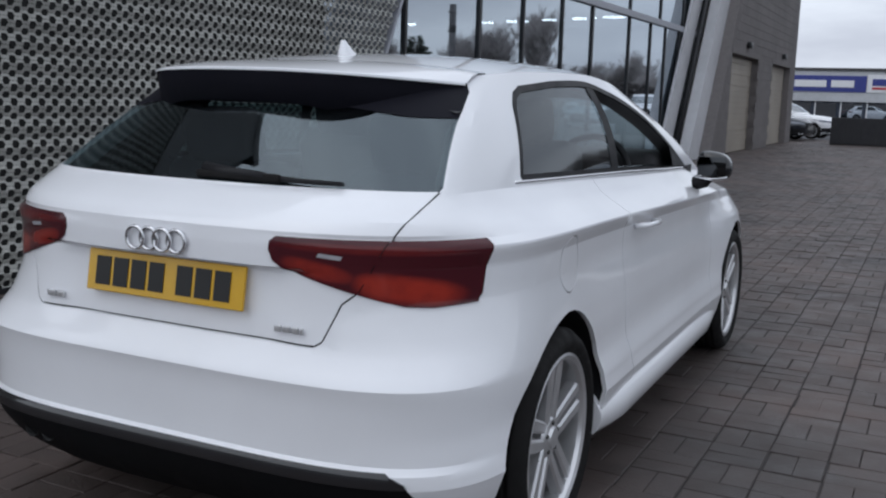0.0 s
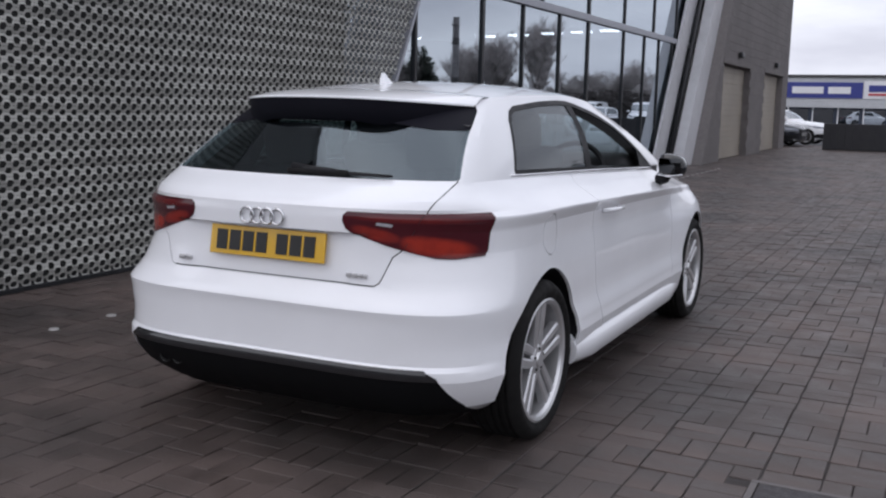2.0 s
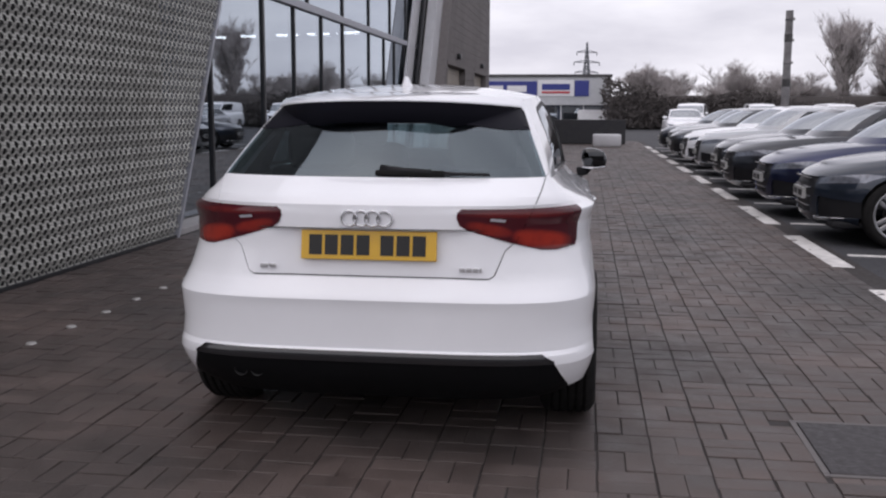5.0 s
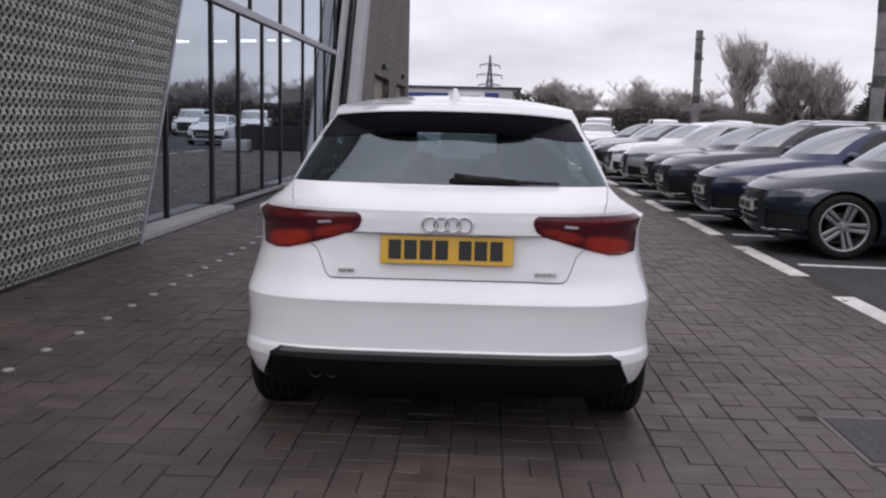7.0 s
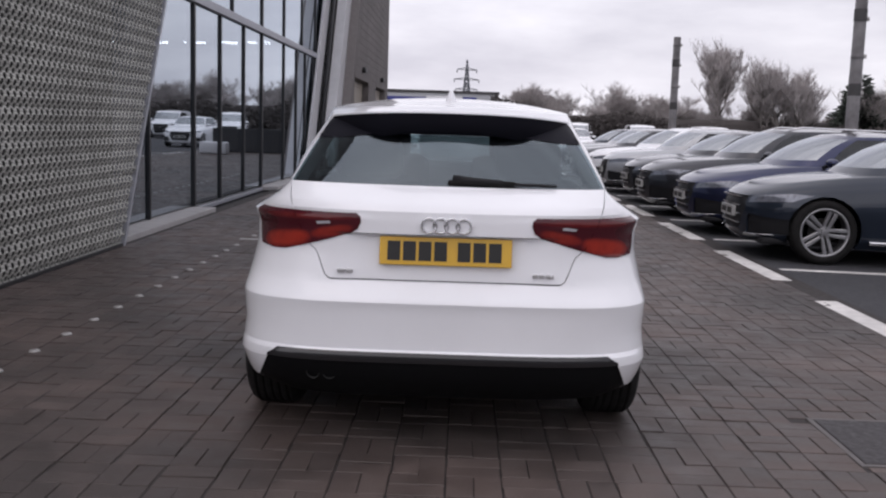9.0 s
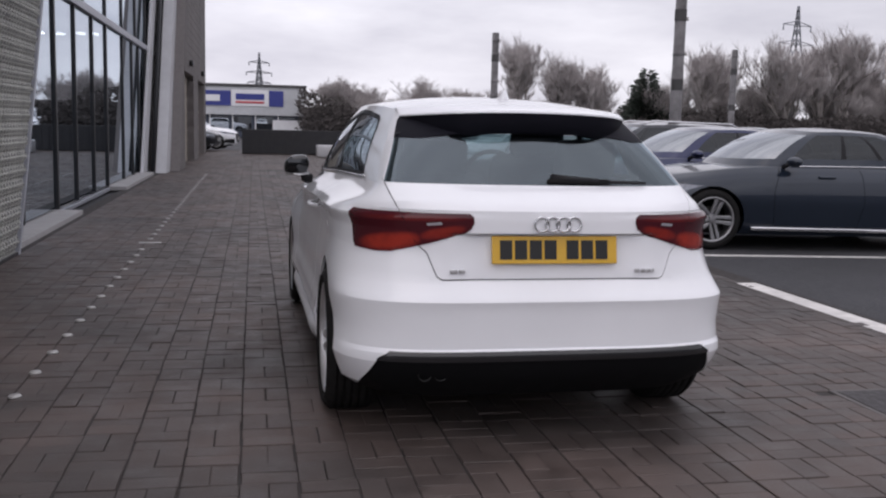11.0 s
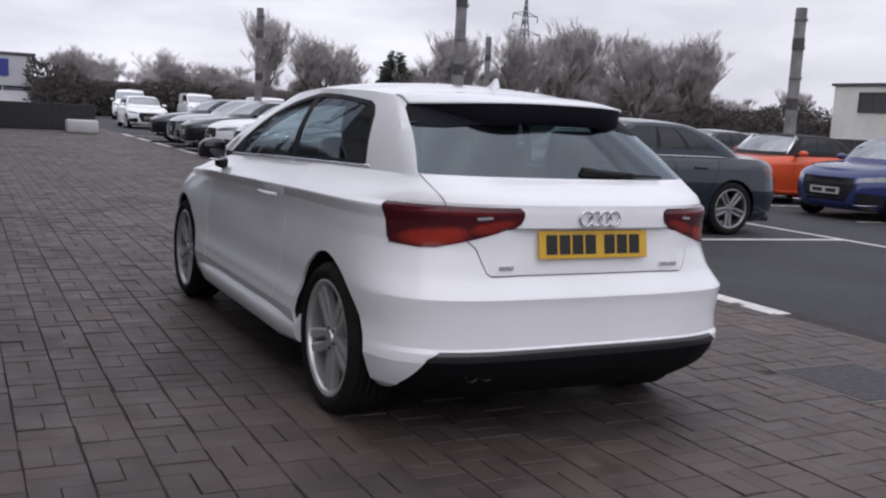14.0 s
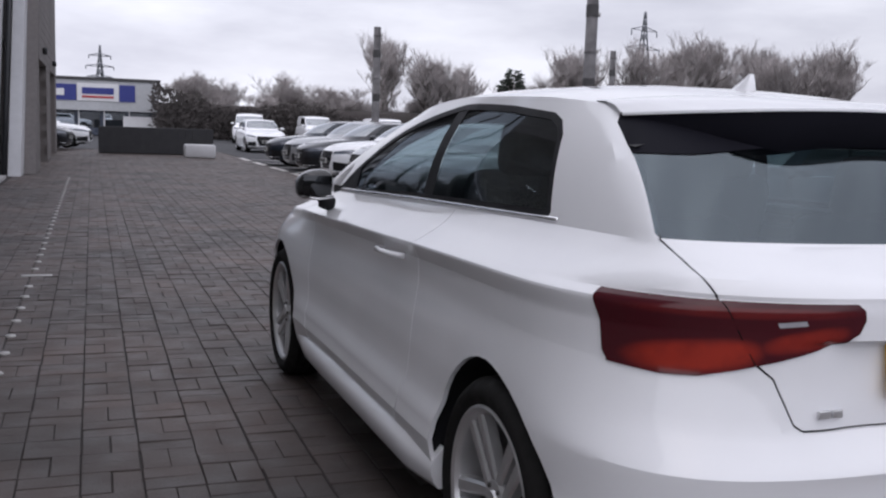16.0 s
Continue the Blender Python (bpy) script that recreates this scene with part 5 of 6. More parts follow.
    def bucket(r, k):
        h = k if k < n // 2 else n - 1 - k
        if r >= steps:
            return "roof"
        if kind == "van" and h < span * 0.62:
            return "cabin_frame"
        if r < 1 or r >= steps - 1:
            return "cabin_frame"
        if h < a - 3:
            return "rear_window"
        if h >= span + 3:
            return "windscreen"
        if h in (a + 7, a + 14):
            return "window_pillar" + ("" if h == a + 7 else "_2") if k < n // 2 else ("window_pillar_3" if h == a + 7 else "window_pillar_4")
        if a + 1 <= h < span + 1:
            return "side_window" if k < n // 2 else "side_window_left"
        return "cabin_frame"

    for r in range(len(full) - 1):
        for k in range(n):
            key = bucket(r, k)
            vs = []
            for rr, kk in ((r, k), (r, (k + 1) % n), (r + 1, (k + 1) % n), (r + 1, k)):
                if (rr, kk) not in seen[key]:
                    seen[key][(rr, kk)] = buckets[key].verts.new(full[rr][kk])
                vs.append(seen[key][(rr, kk)])
            buckets[key].faces.new(vs)
    for key, g in buckets.items():
        bmesh.ops.recalc_face_normals(g, faces=g.faces)
        if not g.faces:
            g.free()
        elif "pillar" in key:
            part("window_pillar", g, M_BLACK_TRIM, car)
        elif key in ("roof", "cabin_frame"):
            part(key, g, roof_coat or coat, car)
        else:
            part("side_window" if "side" in key else key, g, M_GLASS_SCREEN if key == "windscreen" else M_GLASS_PARKED, car)
    part("grille", push(grille, -0.02), M_BLACK_TRIM, car, "dark front grille")
    for h in heads:
        part("headlight", h, M_HEADLAMP, car, "clear glass headlight")
    for h in vents:
        part("air_intake", push(h, -0.015), M_BLACK_TRIM, car)
    for s in (1, -1):
        part("intake_strip", tube(bmesh.new(), [(s * 0.50, length - 0.075, 0.262), (s * 0.66, length - 0.15, 0.268), (s * 0.80, length - 0.30, 0.275)], 0.008, 5), M_CHROME, car)
    for h in tails:
        part("rear_light", h, M_LAMP_RED, car, "red rear light")
    for k in range(4):
        z = 0.36 + (nose_z - 0.44) * k / 3
        part("grille_slat", boxed(-0.35, 0.35, length - 0.06, length - 0.03, z - 0.006, z + 0.006), M_CHROME, car, smooth=False)
    if plates:
        p = part("number_plate", boxed(-0.26, 0.26, length - 0.03, length + 0.006, 0.42, 0.53), M_PLATE_W, car, "white number plate with dark bars", smooth=False)
        for x0, x1 in ((-0.22, -0.03), (0.03, 0.22)):
            part("character_bar", boxed(x0, x1, length + 0.006, length + 0.008, 0.445, 0.505), M_PLATE_BAR, p, smooth=False)
    for s in (1, -1):
        mb = bmesh.new()
        bmesh.ops.create_uvsphere(mb, u_segments=14, v_segments=9, radius=1.0)
        bmesh.ops.transform(mb, matrix=Matrix.Translation((s * (hw + 0.005), base_f - 0.62, zb + 0.045)) @ Matrix.Diagonal((0.105, 0.085, 0.058, 1)), verts=mb.verts)
        mo = part("door_mirror", mb, coat, car)
        part("mirror_foot", tube(bmesh.new(), [(s * hw * 0.86, base_f - 0.56, zb - 0.02), (s * (hw - 0.04), base_f - 0.6, zb + 0.02)], 0.026, 6), M_BLACK_TRIM, mo)
        part("sill_strip", boxed(s * hw * 0.975 - 0.02, s * hw * 0.975 + 0.02, y_rear_axle + 0.45, y_front_axle - 0.45, 0.225, 0.265, 0.006), M_CHROME if kind in ("saloon", "suv") else coat, car)
        for y in (base_r + 0.9, base_f - 1.05):
            part("door_handle", boxed(s * hw * 0.965 - 0.02, s * hw * 0.965 + 0.025, y - 0.1, y + 0.1, zb * 0.86, zb * 0.86 + 0.028, 0.008), coat, car)
        strip = [(s * (min(base, key=lambda p: abs(p[1] - y) + (10 if p[0] < 0.5 else 0))[0] + 0.014), y, smoothly(y, belt) + 0.004) for y in (base_r + 0.45 + (base_f - base_r - 1.1) * i / 9 for i in range(10))]
        part("window_strip", tube(bmesh.new(), strip, 0.008, 5), M_CHROME if kind in ("saloon", "estate") else M_BLACK_TRIM, car)
        if rails:
            part("roof_rail", tube(bmesh.new(), [(s * roof_w * 0.92, roof_r + 0.15, height - 0.07), (s * roof_w * 0.93, roof_r + 0.3, height - 0.01), (s * roof_w * 0.93, roof_f - 0.3, height - 0.005), (s * roof_w * 0.92, roof_f - 0.1, height - 0.06)], 0.014, 6), M_CHROME, car)
        part("seat_back", boxed(s * 0.36 - 0.24, s * 0.36 + 0.24, base_f - 1.75, base_f - 1.62, zb - 0.3, zb + 0.12, 0.05), M_SEAT, car)
        part("headrest", boxed(s * 0.36 - 0.12, s * 0.36 + 0.12, base_f - 1.78, base_f - 1.69, zb + 0.13, zb + 0.27, 0.03), M_SEAT, car)
    if kind == "cabrio":
        for s in (1, -1):
            part("windscreen_pillar", tube(bmesh.new(), [(s * hw * 0.80, base_f - 0.36, zb + 0.0), (s * roof_w * 1.0, roof_f + 0.0, height - 0.075)], 0.03, 6), M_CHROME, car, "bright metal windscreen pillar")
    part("underbody", boxed(-hw * 0.8, hw * 0.8, 0.2, length - 0.2, 0.17, 0.24, 0.02), M_BLACK_TRIM, car)
    fit_wheels(car, wheel, hw - 0.135, y_rear_axle, y_front_axle, radius, wheel.name not in wheel_used)
    wheel_used.add(wheel.name)
    car.matrix_world = m
    return car


def nose_left(x_nose, y, kind, turn=0.0):
    """Pose of a car whose nose points towards -x and stands at x_nose."""
    length = KINDS[kind][0]
    return pose(x_nose + length, y, lot_z(x_nose + length) + 0.004, 0, math.degrees(math.atan(LOT_FALL)), 0) @ pose(0, 0, 0, 0, 0, 90 + turn)


ROW = [
    ("saloon", P_GREY, W_FIVE, "slate grey saloon with chrome sill strip in a marked bay"),
    ("saloon", P_NAVY, W_MULTI, "navy blue saloon parked nose out beside a grey saloon"),
    ("estate", P_DARK, W_FIVE, "anthracite estate with bright roof rails parked nose out"),
    ("saloon", P_DARK, W_MULTI, "anthracite saloon parked nose out in the row"),
    ("hatch", P_SILVER, W_PLAIN, "silver hatchback parked nose out in the row"),
    ("estate", M_WHITE, W_MULTI, "white estate with dark grille parked nose out"),
    ("saloon", P_DARK, W_PLAIN, "dark saloon parked nose out in the far row"),
    ("hatch", P_SILVER, W_PLAIN, "silver hatchback parked nose out in the row"),
    ("saloon", P_GREY, W_PLAIN, "slate grey saloon parked nose out in the row"),
]
for k, (kind, coat, wheel, label) in enumerate(ROW):
    parked_car(kind, coat, wheel, nose_left(2.98 + (0.05, 0.02, -0.05, 0.1)[k % 4], 7.02 + 2.55 * k, kind, (-2.0, 0.5, -0.5, 1.0)[k % 4]), label, rails=(k == 2), group="parked car row by the paving")
parked_car("hatch", P_BLUE, W_PLAIN, nose_left(10.60, 9.07, "hatch", 8), "deep blue hatchback parked beside an orange convertible", group="parked cars across the aisle")
parked_car("cabrio", P_ORANGE, W_MULTI, nose_left(10.75, 11.75, "cabrio", 0), "orange-red convertible with black canvas roof up", roof_coat=M_SOFTTOP, group="parked cars across the aisle")
parked_car("saloon", P_DARK, W_PLAIN, nose_left(10.7, 14.1, "saloon", 0), "dark saloon parked beyond the orange convertible", group="parked cars across the aisle")
parked_car("hatch", P_GREY, W_PLAIN, nose_left(10.8, 16.8, "hatch", 0), "slate grey hatchback parked across the aisle", group="parked cars across the aisle")
parked_car("hatch", M_WHITE, W_PLAIN, pose(5.2, 44.0, -0.045, 0, 0, 180), "white hatchback parked with its nose facing along the paving", group="far parked cars")
parked_car("saloon", P_DARK, W_PLAIN, pose(-6.9, 37.6, 0, 0, 0, -100), "dark saloon parked past the brick wing", group="far parked cars")
parked_car("hatch", M_WHITE, W_PLAIN, pose(-6.0, 40.2, 0, 0, 0, -97), "white hatchback parked past the brick wing", group="far parked cars")
for k, (x, y) in enumerate(((7.6, 60.5), (11.6, 62.0), (15.5, 60.5))):
    parked_car("van", M_WHITE, W_PLAIN, pose(x, y, -0.045, 0, 0, 170 + 8 * k), "white panel van standing beyond the parked row", plates=False, group="far white vans")
for k in range(6):
    kind, coat = (("saloon", P_SILVER), ("hatch", P_DARK), ("suv", M_WHITE), ("saloon", P_DARK), ("hatch", P_NAVY), ("suv", P_SILVER))[k]
    parked_car(kind, coat, W_PLAIN, pose(12.5 + 2.9 * k, 50.0, -0.045, 0, 0, 180), "car standing in the far row before the hedge", plates=False, group="far parked cars")

# ---- plain unseen wall, added to cut low sky light from behind ----
tagged(part("wall_yard", boxed(-16, 30, -20.4, -20.0, 0, 3.6), mat("plain_grey_wall", (0.26, 0.25, 0.245), 0.85, vary=0.15, scale=2, stain=0.2, stain_scale=0.3, bump=0.2, bump_scale=40), smooth=False), label="plain grey wall added out of view to shape the light", kind="structure")

# ---- posts, boundary, far buildings ----
M_POST = mat("weathered_grey_post", (0.125, 0.12, 0.125), 0.7, 0.2, vary=0.35, scale=4, stain=0.5, stain_scale=1.6, bump=0.2, bump_scale=60)
M_POST_DARK = mat("dark_post_band", (0.06, 0.058, 0.06), 0.6, 0.2, vary=0.2)


def lighting_post(x, y, h, lean=0.0):
    post = empty("yard_post", pose(x, y, lot_z(x) if y < 36 else -0.05, 0, lean, 0), label="tall weathered grey steel post with clamp bands", category="post", group="yard posts")
    rows = [(0.0, 0.17), (0.1, 0.17), (0.12, 0.14), (h * 0.55, 0.138), (h * 0.551, 0.132), (h, 0.128)]
    rings = [[(r * math.cos(t), r * math.sin(t), z) for t in (2 * math.pi * k / 12 for k in range(12))] for z, r in rows]
    g = sheet(rings, True)
    g.faces.new([v for v in g.verts if abs(v.co.z - h) < 1e-6])
    part("shaft", g, M_POST, post)
    for f in (0.46, 0.62, 0.78, 0.93):
        rings = [[(0.140 * math.cos(t), 0.140 * math.sin(t), h * f + z) for t in (2 * math.pi * k / 12 for k in range(12))] for z in ((0.0, 0.26) if f in (0.46, 0.78) else (0.0, 0.05))]
        part("clamp_band", sheet(rings, True), M_POST_DARK if f in (0.46, 0.78) else M_POST, post)
        part("bracket", boxed(0.12, 0.19, -0.04, 0.04, h * f + 0.01, h * f + 0.10, 0.01), M_STUD, post)
    part("base_plate", boxed(-0.25, 0.25, -0.25, 0.25, -0.02, 0.03, 0.005), M_POST_DARK, post)


for x, y, h in ((7.60, 31.8, 4.75), (8.60, 18.0, 5.0), (15.0, 13.55, 4.25), (19.6, 36.5, 4.9)):
    lighting_post(x, y, h)

M_WALLDARK = mat("dark_boundary_boards", (0.030, 0.030, 0.034), 0.75, vary=0.2, scale=4)
bw_ob = part("boundary_wall", boxed(-1.6, 2.3, 34.3, 34.45, 0, 0.93, 0.02), M_WALLDARK, smooth=False)
tagged(bw_ob, label="low dark boundary wall at the end of the paving", category="wall", kind="structure")
for k in range(16):
    part("board", boxed(-1.58 + 0.242 * k, -1.58 + 0.242 * k + 0.232, 34.27, 34.30, 0.03, 0.90), M_WALLDARK, bw_ob, smooth=False)
tagged(part("barrier_block", boxed(1.05, 2.05, 31.4, 31.9, 0, 0.45, 0.06), M_FIN), label="low white barrier block before the dark wall", category="barrier")
fence = part("fence", boxed(0, 55, -0.05, 0.05, -0.2, 1.05), M_WALLDARK, smooth=False)
fence.matrix_basis = pose(12, 34.5, 0, 0, 0, -7)
tagged(fence, label="long dark boarded fence with a pale top rail", category="fence", kind="structure")
part("top_rail", boxed(0, 55, -0.07, 0.07, 1.05, 1.11, 0.01), M_FIN, fence, smooth=False)
for k in range(28):
    part("post", boxed(2 * k - 0.06, 2 * k + 0.06, -0.10, -0.05, -0.2, 1.05), M_POST_DARK, fence, smooth=False)

M_CABIN = mat("cream_cabin_panel", (0.55, 0.54, 0.50), 0.6, vary=0.06, stain=0.1)
cabin = empty("site_cabin", pose(39.5, 30.6, 0, 0, 0, -4), label="cream two-storey site cabin with dark windows", category="cabin")
part("wall", boxed(0, 12, 0, 4, -0.2, 3.80, 0.02), M_CABIN, cabin, smooth=False)
part("roof", boxed(-0.12, 12.12, -0.12, 4.12, 3.80, 3.95, 0.02), M_POST_DARK, cabin, smooth=False)
for k in range(4):
    w = part("window", boxed(1.2 + 2.7 * k, 2.8 + 2.7 * k, -0.04, 0.0, 2.45, 3.45), M_GLASS_BUILD, cabin, smooth=False)
    part("window_frame", boxed(1.14 + 2.7 * k, 2.86 + 2.7 * k, -0.02, 0.01, 2.39, 3.51), M_POST_DARK, w, smooth=False)

w = part("window", boxed(-0.05, -0.01, 0.45, 2.15, 2.50, 3.42), M_DARK_WALL, cabin, "dark end window", smooth=False)
for z0, z1, y0, y1 in ((2.44, 2.50, 0.39, 2.21), (3.42, 3.48, 0.39, 2.21), (2.50, 3.42, 0.39, 0.45), (2.50, 3.42, 2.15, 2.21), (2.50, 3.42, 1.27, 1.33)):
    part("window_frame", boxed(-0.08, -0.012, y0, y1, z0, z1), M_POST_DARK, w, smooth=False)

M_SIGN_BLUE = mat("sign_blue", (0.030, 0.040, 0.22), 0.5, vary=0.05)
M_SIGN_WHITE = mat("sign_white", (0.72, 0.72, 0.74), 0.5, vary=0.04)
M_SIGN_RED = mat("sign_red", (0.45, 0.03, 0.04), 0.5, vary=0.05)
M_DEALER = mat("pale_grey_cladding", (0.45, 0.46, 0.48), 0.6, vary=0.06, stain=0.08)
M_DEALER_DARK = mat("blue_grey_glazing", (0.05, 0.06, 0.085), 0.25, vary=0.3, scale=1.5)
dealer = empty("depot_building", pose(0, 68, 0), label="pale grey depot building with blue and white sign panels", category="building")
part("wall", boxed(-16, 2.4, 0.0, 16, 0.0, 1.62), M_DEALER_DARK, dealer, smooth=False)
upper = part("upper_cladding", boxed(-16.2, 2.5, -0.3, 16, 1.62, 3.62), M_DEALER, dealer, smooth=False)
part("roof", boxed(-16.3, 2.6, -0.4, 16.2, 3.62, 3.80), M_POST_DARK, dealer, smooth=False)
part("sign_panel", boxed(-12.5, -2.75, -0.36, -0.3, 2.25, 3.30), M_SIGN_BLUE, dealer, "blue sign panel", smooth=False)
logo = part("sign_panel", boxed(-2.70, -0.1, -0.36, -0.3, 2.25, 3.40), M_SIGN_WHITE, dealer, "white sign panel", smooth=False)
part("sign_bar", boxed(-2.4, -0.4, -0.40, -0.36, 2.70, 3.12), M_SIGN_BLUE, logo, smooth=False)
part("sign_bar", boxed(-2.4, -0.4, -0.40, -0.36, 2.45, 2.58), M_SIGN_RED, logo, smooth=False)
part("sign_panel", boxed(-0.05, 0.95, -0.36, -0.3, 2.25, 3.36), M_SIGN_BLUE, dealer, "blue sign panel", smooth=False)
for x0, x1 in ((-7.2, -5.2), (-4.9, -3.5)):
    part("sign_bar", boxed(x0, x1, -0.40, -0.36, 2.55, 3.0), M_SIGN_WHITE, dealer, smooth=False)
for k in range(11):
    w = part("window", boxed(-15.4 + 1.6 * k, -14.1 + 1.6 * k, -0.03, 0.0, 0.5, 1.5), M_GLASS_BUILD, dealer, smooth=False)
    part("window_frame", boxed(-15.45 + 1.6 * k, -15.38 + 1.6 * k, -0.06, 0.0, 0.3, 1.6), M_SIGN_WHITE, w, smooth=False)
part("shopfront", boxed(0.2, 2.3, -0.08, -0.0, 0.2, 1.3), M_SIGN_WHITE, dealer, smooth=False)

# pylons far away
M_PYLON = mat("galvanised_lattice", (0.20, 0.21, 0.23), 0.6, 0.3, vary=0.1)


def pylon(x, y, h, r=0.12):
    py = empty("pylon", pose(x, y, 0, 0, 0, 18), label="grey lattice electricity pylon far behind the trees", category="pylon", group="pylons")
    g = bmesh.new()
    half = lambda z: 0.085 * h * (1 - z / h) ** 1.25 + 0.012 * h * (1 - 0.7 * z / h)
    zs = [h * f for f in (0, 0.14, 0.27, 0.39, 0.50, 0.60, 0.69, 0.77, 0.84, 0.90, 0.95, 1.0)]
    for z0, z1 in zip(zs, zs[1:]):
        p, q = half(z0), half(z1)
        for sx, sy in ((1, 1), (1, -1), (-1, 1), (-1, -1)):
            tube(g, [(sx * p, sy * p, z0), (sx * q, sy * q, z1)], r, 4)
        for s in (1, -1):
            tube(g, [(p, s * p, z0), (-q, s * q, z1)], r * 0.6, 3)
            tube(g, [(-p, s * p, z0), (q, s * q, z1)], r * 0.6, 3)
            tube(g, [(s * p, p, z0), (s * q, -q, z1)], r * 0.6, 3)
    part("tower", g, M_PYLON, py)
    for f, reach in ((0.72, 0.19), (0.86, 0.15), (0.58, 0.17)):
        for s in (1, -1):
            g = bmesh.new()
            tube(g, [(0, 0, h * f + 0.03 * h), (s * reach * h, 0, h * f)], r * 0.7, 3)
            tube(g, [(0, 0, h * f - 0.005 * h), (s * reach * h, 0, h * f)], r * 0.7, 3)
            tube(g, [(s * reach * h * 0.98, 0, h * f), (s * reach * h * 0.98, 0, h * f - 0.045 * h)], r * 0.8, 4)
            part("cross_arm", g, M_PYLON, py)


pylon(89.5, 150, 22.6)
pylon(0.6, 300, 21.5, 0.2)

# ---- trees and hedge ----
M_BARK = mat("grey_bark", (0.21, 0.19, 0.18), 0.9, vary=0.25, scale=4, bump=0.4, bump_scale=30)
M_TWIG = mat("bare_twigs", (0.385, 0.355, 0.35), 0.9, vary=0.2, scale=1.0, island=0.3)
M_HEDGE = mat("dark_bramble_hedge", (0.066, 0.058, 0.056), 0.9, vary=0.12, scale=0.8, island=0.08)
M_FIR = mat("dark_fir_needles", (0.018, 0.026, 0.018), 0.85, vary=0.3, scale=2, island=0.3)


def bare_tree(seed, h, spread):
    rnd = random.Random(seed)
    tree = empty("bare_tree", label="leafless winter tree with a fine twiggy crown", category="tree", group="bare trees")
    wood, twigs = bmesh.new(), bmesh.new()

    def grow(p, d, length, r, level):
        q = p + d * length * 0.5 + Vector((rnd.uniform(-1, 1), rnd.uniform(-1, 1), rnd.uniform(-0.3, 0.6))) * length * 0.06
        e = p + d * length
        if level == 5:
            w = d.orthogonal().normalized() * 0.008
            twigs.faces.new([twigs.verts.new(v) for v in (p - w, p + w, e)])
            return
        tube(wood if level < 3 else twigs, [p, q, e], r, 5 if level < 2 else 3, r * 0.6)
        for _ in range((7, 5, 4, 4, 10)[level]):
            t = rnd.uniform(0.32, 1.0)
            s = p.lerp(e, t)
            side = Vector((rnd.uniform(-1, 1), rnd.uniform(-1, 1), rnd.uniform(-0.15, 0.9))).normalized()
            nd = (d * 0.62 + side * (0.46 + 0.12 * spread) + Vector((0, 0, 0.42))).normalized()
            grow(s, nd, length * (rnd.uniform(0.50, 0.74) if level < 3 else rnd.uniform(0.55, 0.95)), max(0.008, r * 0.50), level + 1)

    stems = rnd.choice((1, 2, 2, 3))
    for _ in range(stems):
        d = Vector((rnd.uniform(-0.25, 0.25), rnd.uniform(-0.25, 0.25), 1)).normalized()
        grow(Vector((rnd.uniform(-0.4, 0.4), rnd.uniform(-0.4, 0.4), 0)), d, h * 0.42, 0.02 * h, 0)
    part("trunk", wood, M_BARK, tree)
    part("crown", twigs, M_TWIG, tree)
    return tree


trees = [bare_tree(s, h, w) for s, h, w in ((3, 7.0, 1.0), (11, 6.2, 1.4), (23, 6.8, 0.8), (31, 5.6, 1.5))]
tree_used = set()
rt = random.Random(5)
spots = []
for x, h in ((4.5, 3.9), (7.0, 3.6), (12.5, 4.3), (15.5, 4.0), (19.0, 6.9), (21.5, 5.9), (24.0, 5.2), (31.5, 6.0), (34.0, 6.6), (36.5, 6.9), (39.5, 7.6), (42.5, 8.6), (45.0, 8.2), (48.0, 6.6), (50.5, 7.6), (53.0, 8.8), (55.5, 8.6), (58.0, 8.6), (61.5, 7.0), (66, 4.4), (71, 4.6), (29.0, 4.6)):
    spots.append((x + rt.uniform(-0.5, 0.5), 66.5 + rt.uniform(-2, 5), h))
for k in range(46):
    spots.append((8.0 + 1.45 * k + rt.uniform(-0.5, 0.5), 68.5 + rt.uniform(-1, 3), rt.uniform(2.6, 3.6) * (1.35 if 20 < k < 36 else 1.0)))
for k, (x, y, h) in enumerate(spots):
    src = trees[k % 4]
    m = pose(x, y, 0, 0, 0, rt.uniform(0, 360)) @ Matrix.Diagonal((1, 1, 1, 1))
    fat = 1.25 if h > 5 else 1.8
    scale = 1.22 * h / (7.6, 6.6, 7.2, 6.0)[k % 4]
    if k % 4 not in tree_used:
        tree_used.add(k % 4)
        src.matrix_world = m
        src.scale = (scale * fat, scale * fat, scale)
    else:
        t = copy_thing(src, m)
        t.scale = (scale * fat, scale * fat, scale)

fir = empty("fir_tree", pose(28.1, 66.5, 0), label="dark evergreen fir between bare trees", category="tree")
part("trunk", tube(bmesh.new(), [(0, 0, 0), (0, 0, 5.3)], 0.16, 8, 0.02), M_BARK, fir)
g = bmesh.new()
rf = random.Random(9)
for k in range(3200):
    z = 0.8 + 5.0 * (1 - rf.random() ** 0.5)
    t = rf.uniform(0, 2 * math.pi)
    reach = (2.6 * (1 - (z - 0.8) / 5.1) ** 0.8) * (0.80 + 0.3 * math.sin(3 * t + 4 * z)) + 0.08
    rr = reach * rf.uniform(0.25, 1.0)
    p = Vector((rr * math.cos(t), rr * math.sin(t), z - 0.12 * rr))
    d = Vector((math.cos(t), math.sin(t), rf.uniform(-0.1, 0.5))).normalized()
    s = d.orthogonal().normalized() * 0.09
    u = [g.verts.new(v) for v in (p - s, p + s, p + d * 0.42 + s * 0.2, p + d * 0.30 - s * 1.1)]
    g.faces.new(u)
part("crown", g, M_FIR, fir)

